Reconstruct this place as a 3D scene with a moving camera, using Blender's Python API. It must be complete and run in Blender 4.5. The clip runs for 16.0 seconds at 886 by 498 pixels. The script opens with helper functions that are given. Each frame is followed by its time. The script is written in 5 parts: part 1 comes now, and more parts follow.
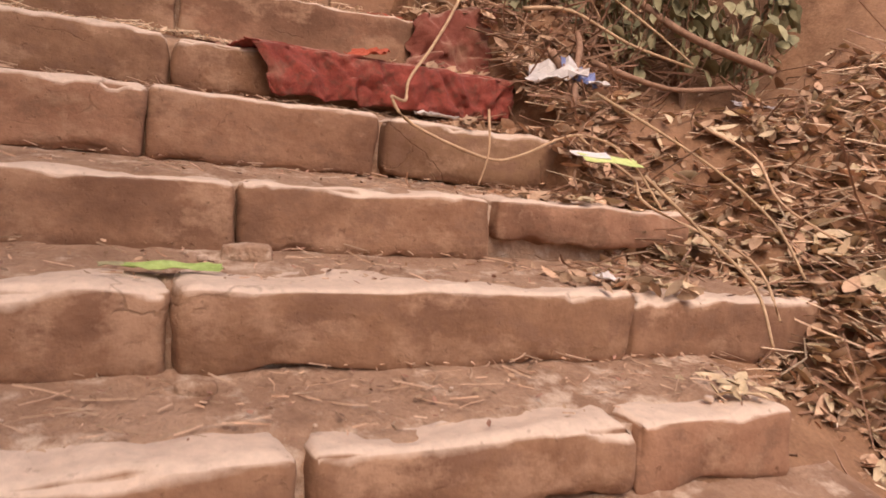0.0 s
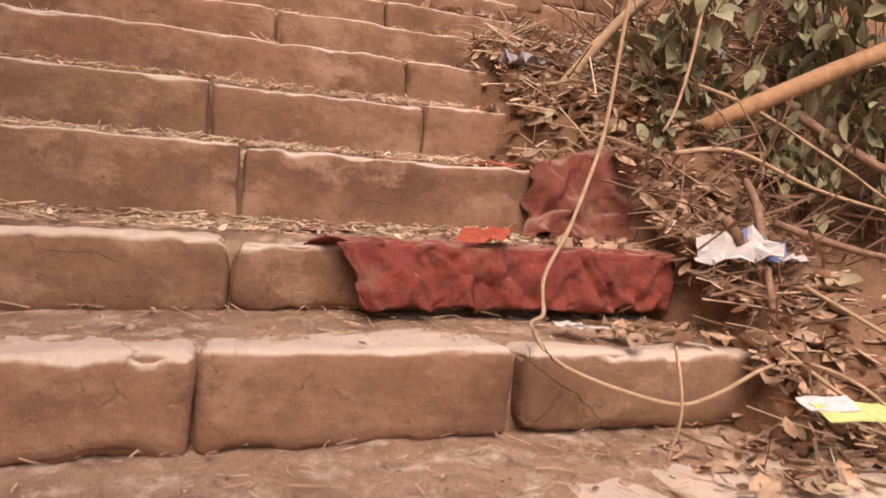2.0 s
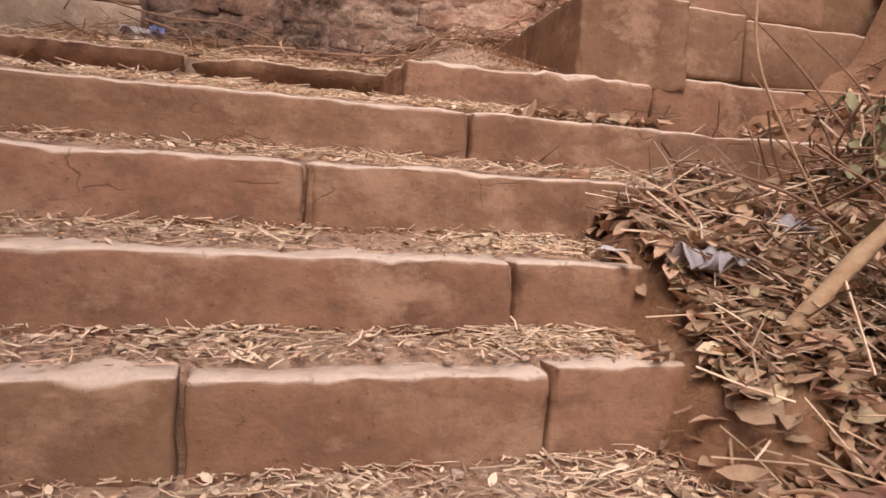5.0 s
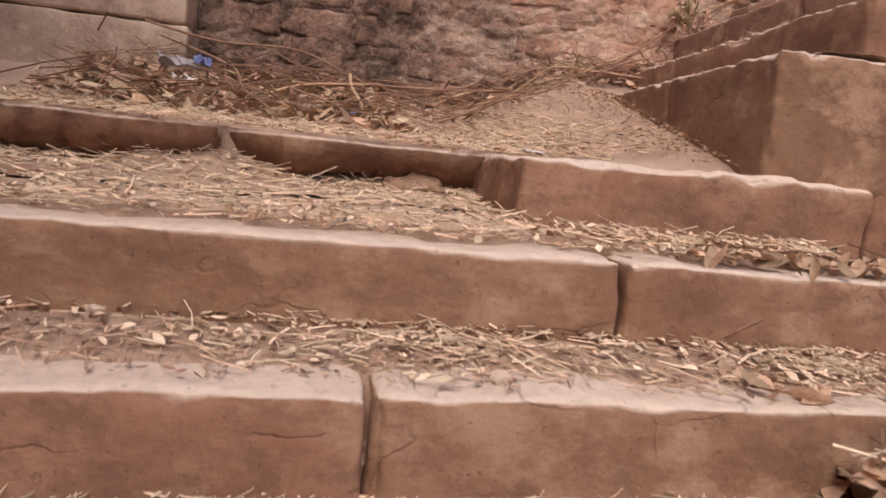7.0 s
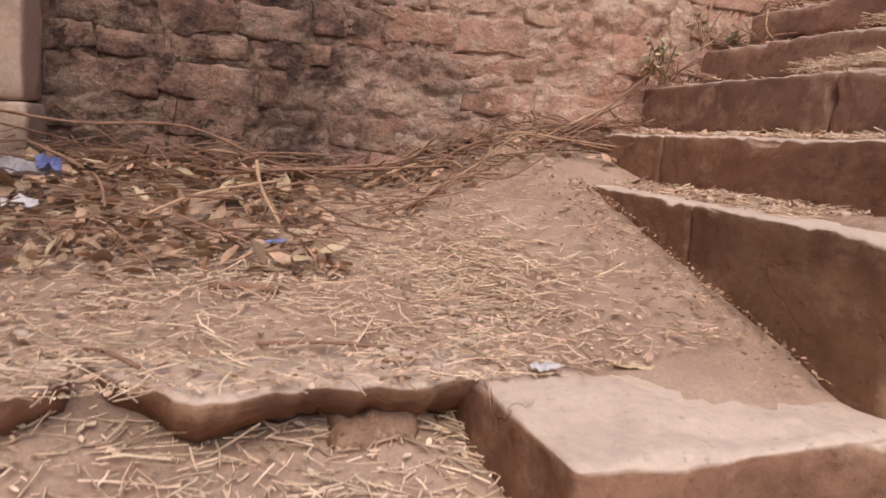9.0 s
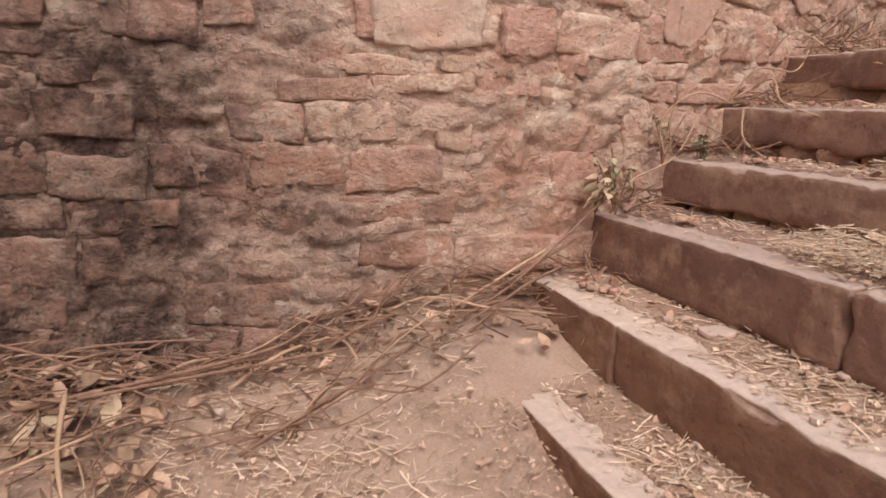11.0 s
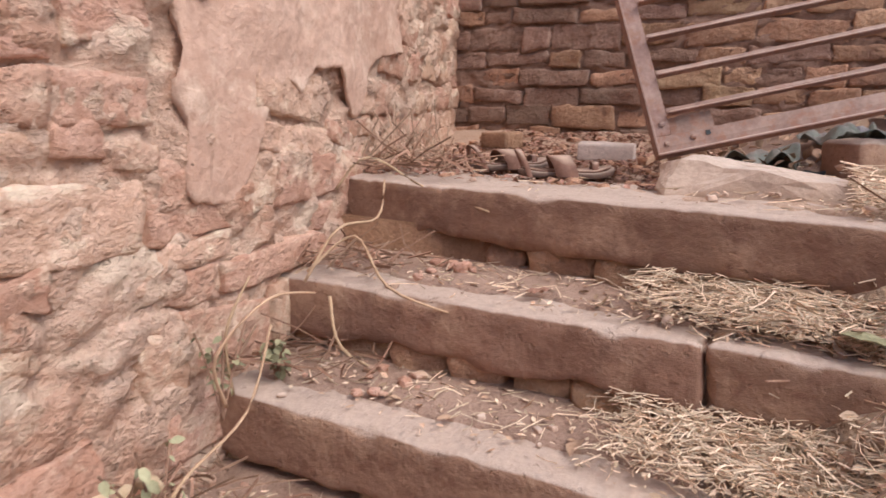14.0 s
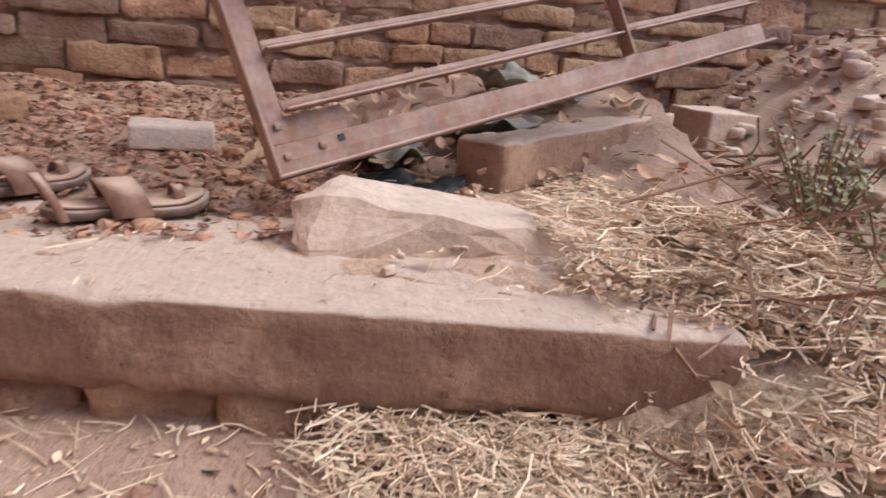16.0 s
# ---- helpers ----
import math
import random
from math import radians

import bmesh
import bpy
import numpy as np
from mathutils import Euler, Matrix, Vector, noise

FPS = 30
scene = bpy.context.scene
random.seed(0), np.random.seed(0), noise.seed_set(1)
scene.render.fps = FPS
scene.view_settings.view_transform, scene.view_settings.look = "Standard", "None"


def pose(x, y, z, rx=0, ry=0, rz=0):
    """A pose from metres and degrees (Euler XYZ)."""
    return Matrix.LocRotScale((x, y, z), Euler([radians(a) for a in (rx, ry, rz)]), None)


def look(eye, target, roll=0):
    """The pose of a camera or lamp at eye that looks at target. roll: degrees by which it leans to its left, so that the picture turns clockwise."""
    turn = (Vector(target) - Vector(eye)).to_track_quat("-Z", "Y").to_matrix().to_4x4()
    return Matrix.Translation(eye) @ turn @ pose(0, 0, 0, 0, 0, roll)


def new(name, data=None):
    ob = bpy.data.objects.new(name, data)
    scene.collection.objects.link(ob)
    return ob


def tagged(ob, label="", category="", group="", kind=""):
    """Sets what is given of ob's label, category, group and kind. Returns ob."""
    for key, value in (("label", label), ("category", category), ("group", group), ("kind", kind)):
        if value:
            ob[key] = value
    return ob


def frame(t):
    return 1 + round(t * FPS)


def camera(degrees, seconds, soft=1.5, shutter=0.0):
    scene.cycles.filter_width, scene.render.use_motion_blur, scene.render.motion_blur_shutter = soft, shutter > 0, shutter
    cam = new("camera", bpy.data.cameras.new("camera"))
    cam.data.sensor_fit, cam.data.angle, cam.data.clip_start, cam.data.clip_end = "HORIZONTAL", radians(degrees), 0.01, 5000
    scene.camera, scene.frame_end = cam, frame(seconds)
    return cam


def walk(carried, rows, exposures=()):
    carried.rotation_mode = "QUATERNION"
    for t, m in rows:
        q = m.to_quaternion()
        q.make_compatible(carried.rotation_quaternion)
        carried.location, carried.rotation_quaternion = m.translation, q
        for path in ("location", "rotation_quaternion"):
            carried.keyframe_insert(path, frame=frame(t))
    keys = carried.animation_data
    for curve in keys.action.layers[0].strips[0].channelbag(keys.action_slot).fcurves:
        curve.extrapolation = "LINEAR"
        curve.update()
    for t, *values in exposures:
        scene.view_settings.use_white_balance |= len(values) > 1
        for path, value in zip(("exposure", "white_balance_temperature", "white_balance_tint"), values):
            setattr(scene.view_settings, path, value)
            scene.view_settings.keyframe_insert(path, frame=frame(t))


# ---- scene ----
cam = camera(64.3, 16.0, 1.6, 0.22)
PATH = [
    (0, (-1.015, 0.24, 1.476), (-0.152, 2.036, 1.312), 4.7),
    (0.5, (-1.009, 0.39, 1.587), (-0.181, 2.205, 1.457), 4.6),
    (1, (-0.975, 0.564, 1.704), (-0.238, 2.422, 1.653), 3.8),
    (1.5, (-0.969, 0.75, 1.816), (-0.291, 2.631, 1.846), 3.4),
    (2, (-0.964, 0.905, 1.916), (-0.271, 2.781, 1.881), 2.9),
    (2.5, (-0.947, 1.048, 2.138), (-0.24, 2.919, 2.126), 3.6),
    (3, (-0.855, 1.265, 2.27), (-0.238, 3.167, 2.286), 3.4),
    (3.5, (-0.829, 1.446, 2.416), (-0.239, 3.356, 2.462), 2.5),
    (6, (-0.783, 2.34, 2.874), (-0.3, 4.261, 2.597), 4.2),
    (6.5, (-0.749, 2.54, 2.991), (-0.361, 4.481, 2.709), 4.3),
    (7, (-0.775, 2.726, 3.09), (-0.381, 4.675, 2.87), 5.7),
    (7.5, (-0.82, 2.895, 3.227), (-0.337, 4.819, 2.973), 6.0),
    (8, (-0.797, 3.074, 3.307), (-0.288, 4.992, 3.062), 5.5),
    (8.5, (-0.798, 3.27, 3.443), (-0.234, 5.167, 3.154), 5.1),
    (9, (-0.804, 3.459, 3.595), (-0.148, 5.323, 3.282), 4.0),
    (11.5, (-0.232, 4.271, 4.267), (0.547, 6.067, 3.858), 0.2),
    (12, (-0.136, 4.474, 4.312), (0.807, 6.188, 3.895), -1.0),
    (12.5, (-0.076, 4.626, 4.427), (1.115, 6.159, 3.946), -0.1),
    (13, (0.044, 4.801, 4.522), (1.459, 6.14, 4.069), 0.2),
    (13.5, (0.152, 4.965, 4.619), (1.754, 6.081, 4.185), 1.1),
    (14, (0.259, 5.103, 4.631), (2.012, 5.977, 4.228), 0.7),
    (14.5, (0.38, 5.219, 4.651), (2.239, 5.814, 4.216), 0.9),
    (15, (0.555, 5.278, 4.665), (2.463, 5.633, 4.182), 1.0),
    (15.5, (0.748, 5.322, 4.67), (2.687, 5.37, 4.181), 2.4),
    (16, (0.93, 5.377, 4.769), (2.801, 4.993, 4.176), 5.0),
]
EXPOSURES = [(0, 0.52, 7150, 22), (3.5, 0.72, 6700, 18), (6, 0.33, 6350, 16), (9, 0.33, 6080, 14), (12, 0.44, 6000, 12), (13.5, 0.61, 5750, 9), (16, 0.75, 5500, 6)]
walk(cam, [(t, look(eye, target, roll)) for t, eye, target, roll in PATH], EXPOSURES)

# ---- light ----
SUN_EL, SUN_ROT = radians(58), radians(200)
world = bpy.data.worlds.new("sky")
scene.world = world
world.use_nodes = True
wn = world.node_tree
sky = wn.nodes.new("ShaderNodeTexSky")
sky.sky_type, sky.sun_disc = "NISHITA", False
sky.sun_elevation, sky.sun_rotation = SUN_EL, SUN_ROT
sky.dust_density = 4.0
wn.links.new(sky.outputs[0], wn.nodes["Background"].inputs[0])
wn.nodes["Background"].inputs[1].default_value = 0.13
sun = new("sun", bpy.data.lights.new("sun", "SUN"))
sun.data.energy, sun.data.angle, sun.data.color = 1.3, radians(40), (1.0, 0.9, 0.76)
sun.matrix_world = look((-1.5, -5, 12), (0, 3, 3))

# ---- materials ----


def tint(c, k):
    return (c[0] * k, c[1] * k, c[2] * k, 1)


def surface(name, dark, light, scale=6.0, rough=0.9, bump=0.5, fine=60.0, dust=None, dust_from=0.55, vary=0.15, island=False,
            metal=0.0, stain=None, stain_scale=1.3, dist=0.01, soot=None, grain=0.35, layers=1.0, chisel=0.0, patch=None, pits=0.0, cracks=0.0, mottle=None):
    """A worn natural surface: two scales of colour, dust on what faces up, stains, relief and a shade of its own for each piece."""
    m = bpy.data.materials.new(name)
    m.use_nodes = True
    nt = m.node_tree
    N, L = nt.nodes, nt.links
    out = N["Principled BSDF"]
    out.inputs["Roughness"].default_value, out.inputs["Metallic"].default_value = rough, metal
    out.inputs["Specular IOR Level"].default_value = 0.25
    geo = N.new("ShaderNodeNewGeometry")
    pos = geo.outputs["Position"]
    if layers != 1.0:
        # bedded stone: the pattern is drawn out along its beds
        beds = N.new("ShaderNodeMapping")
        beds.inputs["Scale"].default_value = (1 / layers, 1 / layers, layers)
        L.new(pos, beds.inputs["Vector"])
        pos = beds.outputs[0]

    def tex(s, detail, lac=0.6, at=None):
        t = N.new("ShaderNodeTexNoise")
        t.inputs["Scale"].default_value, t.inputs["Detail"].default_value, t.inputs["Roughness"].default_value = s, detail, lac
        L.new(at or pos, t.inputs["Vector"])
        return t.outputs["Fac"]

    def ramp(src, a, b):
        r = N.new("ShaderNodeMapRange")
        r.inputs[1].default_value, r.inputs[2].default_value = a, b
        L.new(src, r.inputs[0])
        return r.outputs[0]

    def mix(fac, a, b, mode="MIX"):
        x = N.new("ShaderNodeMix")
        x.data_type, x.blend_type = "RGBA", mode
        for sock, v in ((x.inputs[0], fac), (x.inputs[6], a), (x.inputs[7], b)):
            if hasattr(v, "links"):
                L.new(v, sock)
            else:
                sock.default_value = v
        return x.outputs[2]
    big, small = tex(scale, 5), tex(fine, 4, 0.7, geo.outputs["Position"])
    col = mix(ramp(big, 0.3, 0.7), (*dark, 1), (*light, 1))
    col = mix(grain, col, mix(ramp(small, 0.3, 0.7), tint(dark, 0.7), tint(light, 1.15)))
    if vary:
        info = N.new("ShaderNodeObjectInfo")
        rnd = geo.outputs["Random Per Island"] if island else info.outputs["Random"]
        hsv = N.new("ShaderNodeHueSaturation")
        a = N.new("ShaderNodeMapRange")
        a.inputs[3].default_value, a.inputs[4].default_value = 1 - vary, 1 + vary
        L.new(rnd, a.inputs[0])
        L.new(a.outputs[0], hsv.inputs["Value"])
        b = N.new("ShaderNodeMath")
        b.operation = "MULTIPLY_ADD"
        b.inputs[1].default_value, b.inputs[2].default_value = -0.010, 0.503
        L.new(rnd, b.inputs[0])
        L.new(b.outputs[0], hsv.inputs["Hue"])
        L.new(col, hsv.inputs["Color"])
        col = hsv.outputs[0]
    hollow = None
    if mottle:
        # weathered blotches of another shade, with ragged edges
        col = mix(ramp(tex(scale * 2.6, 8, 0.72), 0.5, 0.6), col, (*mottle, 1))
    if pits:
        # small hollows where grains and chips have fallen out
        hollow = ramp(tex(46, 4, 0.6, geo.outputs["Position"]), 0.62, 0.74)
    if cracks:
        # thin broken cracks
        warp = N.new("ShaderNodeTexNoise")
        warp.inputs["Scale"].default_value, warp.inputs["Detail"].default_value = 5.0, 5
        L.new(pos, warp.inputs["Vector"])
        bent = N.new("ShaderNodeMix")
        bent.data_type = "VECTOR"
        bent.inputs[0].default_value = 0.22
        L.new(pos, bent.inputs[4])
        L.new(warp.outputs["Color"], bent.inputs[5])
        cell = N.new("ShaderNodeTexVoronoi")
        cell.feature = "DISTANCE_TO_EDGE"
        cell.inputs["Scale"].default_value = 3.4
        L.new(bent.outputs[1], cell.inputs["Vector"])
        both = N.new("ShaderNodeMath")
        both.operation = "MULTIPLY"
        L.new(ramp(cell.outputs["Distance"], cracks, cracks * 0.2), both.inputs[0])
        L.new(ramp(tex(2.3, 3), 0.57, 0.62), both.inputs[1])
        if hollow:
            most = N.new("ShaderNodeMath")
            most.operation = "MAXIMUM"
            L.new(hollow, most.inputs[0])
            L.new(both.outputs[0], most.inputs[1])
            hollow = most.outputs[0]
        else:
            hollow = both.outputs[0]
    if stain:
        col = mix(ramp(tex(stain_scale, 6, 0.65), 0.5, 0.68), col, (*stain, 1))
    if patch:
        # pale flaked patches
        col = mix(ramp(tex(stain_scale * 1.9, 7, 0.7), 0.52, 0.64), col, (*patch, 1))
    if soot:
        # smoke blackening towards the landing's corner
        at = N.new("ShaderNodeSeparateXYZ")
        L.new(geo.outputs["Position"], at.inputs[0])
        one, two = N.new("ShaderNodeMath"), N.new("ShaderNodeMath")
        one.operation = two.operation = "MULTIPLY_ADD"
        one.inputs[1].default_value = 3.4
        L.new(tex(2.4, 8, 0.72), one.inputs[0])
        L.new(at.outputs[0], one.inputs[2])
        two.inputs[1].default_value = 0.25
        L.new(at.outputs[2], two.inputs[0])
        L.new(one.outputs[0], two.inputs[2])
        sooty = N.new("ShaderNodeMath")
        sooty.operation = "MULTIPLY"
        clear = N.new("ShaderNodeMapRange")
        clear.inputs[1].default_value, clear.inputs[2].default_value, clear.inputs[3].default_value, clear.inputs[4].default_value = 0.40, 0.60, 0.5, 1.0
        L.new(tex(6, 7, 0.7), clear.inputs[0])
        L.new(clear.outputs[0], sooty.inputs[1])
        L.new(ramp(two.outputs[0], 3.15, 2.35), sooty.inputs[0])
        col = mix(sooty.outputs[0], col, mix(ramp(small, 0.3, 0.7), tint(soot, 0.55), tint(soot, 1.6)))
    if dust:
        sep = N.new("ShaderNodeSeparateXYZ")
        L.new(geo.outputs["Normal"], sep.inputs[0])
        add = N.new("ShaderNodeMath")
        add.operation = "MULTIPLY_ADD"
        add.inputs[1].default_value = 0.5
        L.new(tex(14, 4), add.inputs[0])
        L.new(sep.outputs[2], add.inputs[2])
        col = mix(ramp(add.outputs[0], dust_from + 0.2, dust_from + 0.5), col, mix(ramp(small, 0.2, 0.8), tint(dust, 0.8), tint(dust, 1.12)))
    # pits and cracks are also painted darker, for the shade inside them
    if hollow:
        part_way = N.new("ShaderNodeMath")
        part_way.operation = "MULTIPLY"
        part_way.inputs[1].default_value = 0.32 * max(pits, 0.5)
        L.new(hollow, part_way.inputs[0])
        col = mix(part_way.outputs[0], col, tint(dark, 0.45))
    L.new(col, out.inputs["Base Color"])
    if bump:
        add = N.new("ShaderNodeMath")
        add.operation = "MULTIPLY_ADD"
        add.inputs[1].default_value = 0.35
        L.new(small, add.inputs[0])
        L.new(tex(scale * 3.5, 6, 0.65), add.inputs[2])
        high = add.outputs[0]
        if chisel:
            # upright tool marks
            wave = N.new("ShaderNodeTexWave")
            wave.bands_direction = "Y"
            wave.inputs["Scale"].default_value, wave.inputs["Distortion"].default_value, wave.inputs["Detail"].default_value = 22, 5, 3
            L.new(geo.outputs["Position"], wave.inputs["Vector"])
            both = N.new("ShaderNodeMath")
            both.operation = "MULTIPLY_ADD"
            both.inputs[1].default_value = chisel
            L.new(wave.outputs["Fac"], both.inputs[0])
            L.new(high, both.inputs[2])
            high = both.outputs[0]
        if hollow:
            sunk = N.new("ShaderNodeMath")
            sunk.operation = "MULTIPLY_ADD"
            sunk.inputs[1].default_value = -0.35
            L.new(hollow, sunk.inputs[0])
            L.new(high, sunk.inputs[2])
            high = sunk.outputs[0]
        bp = N.new("ShaderNodeBump")
        bp.inputs["Strength"].default_value, bp.inputs["Distance"].default_value = bump, dist
        L.new(high, bp.inputs["Height"])
        L.new(bp.outputs[0], out.inputs["Normal"])
    return m


DUST = (0.66, 0.51, 0.40)
M_STEP = surface("step_sandstone", (0.215, 0.108, 0.06), (0.34, 0.195, 0.117), 5, dust=DUST, dust_from=0.42, bump=0.6, vary=0.12, dist=0.012, fine=38, grain=0.28, layers=1.2, stain=(0.165, 0.083, 0.05), stain_scale=3, patch=(0.39, 0.235, 0.15), pits=1, cracks=0.012, mottle=(0.235, 0.128, 0.08))
M_STEP2 = surface("upper_step_sandstone", (0.26, 0.14, 0.09), (0.38, 0.23, 0.152), 6, dust=(0.50, 0.375, 0.295), dust_from=0.43, bump=0.6, vary=0.08, dist=0.013, chisel=0.03, fine=55, grain=0.2, layers=1.1, stain=(0.21, 0.115, 0.077), stain_scale=3, patch=(0.42, 0.26, 0.17), pits=1, cracks=0.012, mottle=(0.25, 0.135, 0.088))
SOOT = (0.085, 0.05, 0.037)
M_RUBBLE = surface("rubble_sandstone", (0.47, 0.255, 0.17), (0.69, 0.44, 0.315), 9, bump=0.9, vary=0.10, stain=(0.47, 0.245, 0.16), stain_scale=5, dist=0.022, layers=1.12, soot=SOOT, patch=(0.74, 0.54, 0.39), fine=60, pits=0.5, mottle=(0.50, 0.27, 0.18))
M_RUBBLE_B = surface("buff_rubble_sandstone", (0.54, 0.33, 0.22), (0.74, 0.52, 0.37), 9, bump=0.9, vary=0.10, stain=(0.48, 0.27, 0.175), stain_scale=6, dist=0.022, layers=1.12, soot=SOOT, patch=(0.80, 0.62, 0.45), fine=60, pits=0.5, mottle=(0.60, 0.37, 0.25))
M_PALE = surface("pale_sandstone", (0.58, 0.40, 0.285), (0.75, 0.57, 0.425), 9, bump=0.8, vary=0.05, dist=0.016, stain=(0.62, 0.39, 0.27), stain_scale=6)
M_MORTAR = surface("lime_mortar", (0.54, 0.335, 0.235), (0.745, 0.525, 0.39), 7, bump=1.0, vary=0, dist=0.036, fine=45, soot=SOOT, layers=1.1, pits=0.5, mottle=(0.62, 0.395, 0.28), stain=(0.50, 0.25, 0.155), stain_scale=3, patch=(0.75, 0.56, 0.41))
M_PLASTER = surface("pink_plaster", (0.49, 0.30, 0.212), (0.68, 0.46, 0.345), 5, bump=0.8, vary=0, fine=40, dist=0.014, stain=(0.50, 0.30, 0.21), stain_scale=3, patch=(0.72, 0.52, 0.39))
M_PIER = surface("pale_plastered_stone", (0.38, 0.265, 0.19), (0.56, 0.41, 0.30), 4, bump=0.8, vary=0.1, dist=0.015, stain=(0.27, 0.18, 0.135), stain_scale=3.5, cracks=0.03, mottle=(0.50, 0.37, 0.275))
M_BRICK = surface("weathered_brick", (0.30, 0.15, 0.085), (0.54, 0.33, 0.20), 7, bump=1.0, vary=0.26, stain=(0.25, 0.14, 0.095), stain_scale=5, dist=0.02)
M_BRICK_B = surface("buff_weathered_brick", (0.42, 0.24, 0.13), (0.62, 0.41, 0.25), 7, bump=1.0, vary=0.2, stain=(0.32, 0.18, 0.115), stain_scale=5, dist=0.02)
M_BRICK_C = surface("grey_brown_brick", (0.21, 0.125, 0.086), (0.39, 0.25, 0.178), 7, bump=1.0, vary=0.2, stain=(0.25, 0.14, 0.095), stain_scale=5, dist=0.02)
M_BMORTAR = surface("brick_mortar", (0.20, 0.115, 0.078), (0.36, 0.22, 0.155), 8, bump=1.0, vary=0)
M_EARTH = surface("dusty_earth", (0.34, 0.215, 0.15), (0.55, 0.395, 0.29), 3.5, bump=0.6, vary=0, fine=110, dist=0.014)
M_SOIL = surface("brown_dusty_soil", (0.35, 0.21, 0.138), (0.57, 0.40, 0.288), 6, bump=1.0, vary=0, fine=110, dist=0.016)
M_TREAD = surface("red_brown_tread_soil", (0.29, 0.165, 0.102), (0.48, 0.31, 0.21), 7, bump=1.0, vary=0, fine=100, dist=0.016, patch=(0.60, 0.455, 0.345), stain=(0.26, 0.145, 0.09), stain_scale=5)
M_LITTER = surface("leafy_brown_dust", (0.27, 0.165, 0.115), (0.44, 0.295, 0.22), 5, bump=1.0, vary=0, fine=120, dist=0.015)
M_LOAM = surface("dark_litter_soil", (0.18, 0.088, 0.047), (0.36, 0.2, 0.115), 9, bump=1.0, vary=0, fine=80)
M_STRAW = surface("dry_straw", (0.55, 0.385, 0.25), (0.83, 0.66, 0.47), 20, bump=0, vary=0.34, island=True)
# duller copy of M_STRAW, itself lightened in colour against the heap's shade
M_STRAW_DULL = surface("dull_straw", (0.38, 0.235, 0.15), (0.66, 0.47, 0.33), 20, bump=0, vary=0.35, island=True)
M_BED = surface("matted_straw", (0.36, 0.24, 0.155), (0.62, 0.46, 0.32), 16, bump=1.0, vary=0, fine=90, dist=0.014, mottle=(0.26, 0.165, 0.105))
M_TWIG = surface("dry_twig", (0.19, 0.102, 0.062), (0.38, 0.23, 0.148), 25, bump=0.4, vary=0.3, island=True)
M_BRANCH = surface("orange_brown_bark", (0.36, 0.18, 0.09), (0.58, 0.33, 0.18), 14, bump=0.5, vary=0.05, layers=0.7)
M_VINE = surface("pale_vine_bark", (0.45, 0.28, 0.16), (0.62, 0.43, 0.27), 25, bump=0.4, vary=0.1)
M_DRYLEAF = surface("dry_leaf", (0.35, 0.205, 0.12), (0.60, 0.42, 0.28), 18, bump=0.3, vary=0.4, island=True)
M_CRUMB = surface("red_brown_litter", (0.20, 0.10, 0.065), (0.42, 0.24, 0.165), 18, bump=0.3, vary=0.4, island=True)
M_PALELEAF = surface("bleached_leaf", (0.50, 0.36, 0.20), (0.70, 0.56, 0.38), 18, bump=0.3, vary=0.25, island=True)
M_GREEN = surface("dusty_green_leaf", (0.19, 0.172, 0.085), (0.41, 0.375, 0.22), 12, bump=0.2, vary=0.35, island=True, rough=0.7)
M_FRESH = surface("fresh_green_leaf", (0.20, 0.30, 0.06), (0.44, 0.56, 0.20), 20, bump=0.2, vary=0.2, island=True, rough=0.55)
M_CLOTH = surface("faded_red_cloth", (0.15, 0.034, 0.026), (0.40, 0.088, 0.062), 14, bump=0.8, vary=0, fine=200, stain=(0.27, 0.125, 0.085), stain_scale=7, dust=(0.46, 0.26, 0.19), dust_from=0.85, mottle=(0.19, 0.06, 0.042))
M_CLOTH2 = surface("dusty_maroon_cloth", (0.15, 0.040, 0.028), (0.28, 0.088, 0.060), 9, bump=0.8, vary=0, fine=200, stain=(0.30, 0.15, 0.10), stain_scale=7, dust=(0.38, 0.21, 0.15), dust_from=0.68)
M_ORANGE = surface("orange_cloth", (0.34, 0.062, 0.034), (0.52, 0.125, 0.07), 18, bump=0.2, vary=0, fine=300)
M_RUST = surface("rusty_painted_iron", (0.16, 0.085, 0.062), (0.34, 0.215, 0.165), 12, rough=0.62, bump=0.4, vary=0.05, dust=(0.46, 0.32, 0.25), dust_from=0.42, dist=0.003, mottle=(0.25, 0.12, 0.075))
M_LEATHER = surface("brown_leather", (0.13, 0.062, 0.042), (0.24, 0.125, 0.085), 20, rough=0.7, bump=0.3, vary=0, dust=(0.44, 0.30, 0.22), dust_from=0.6, dist=0.002)
M_SOLE = surface("dusty_rubber_sole", (0.10, 0.06, 0.045), (0.20, 0.13, 0.098), 20, bump=0.2, vary=0, dust=(0.36, 0.26, 0.2), dust_from=0.5)
M_ROCK = surface("pale_rock", (0.44, 0.295, 0.21), (0.66, 0.49, 0.375), 6, bump=0.7, vary=0.05, dust=(0.62, 0.475, 0.375), dust_from=0.7)
M_BOULDER = surface("broken_pale_rock", (0.36, 0.245, 0.175), (0.57, 0.42, 0.32), 7, bump=0.6, vary=0, dist=0.01, dust=(0.56, 0.43, 0.34), dust_from=0.75, mottle=(0.44, 0.31, 0.225))
M_GREY = surface("grey_brick", (0.44, 0.335, 0.27), (0.66, 0.53, 0.44), 9, bump=0.5, vary=0.05)
M_SACK = surface("green_plastic_sack", (0.165, 0.17, 0.14), (0.30, 0.31, 0.255), 8, rough=0.5, bump=0.4, vary=0.1, dust=(0.34, 0.28, 0.24), dust_from=0.75)
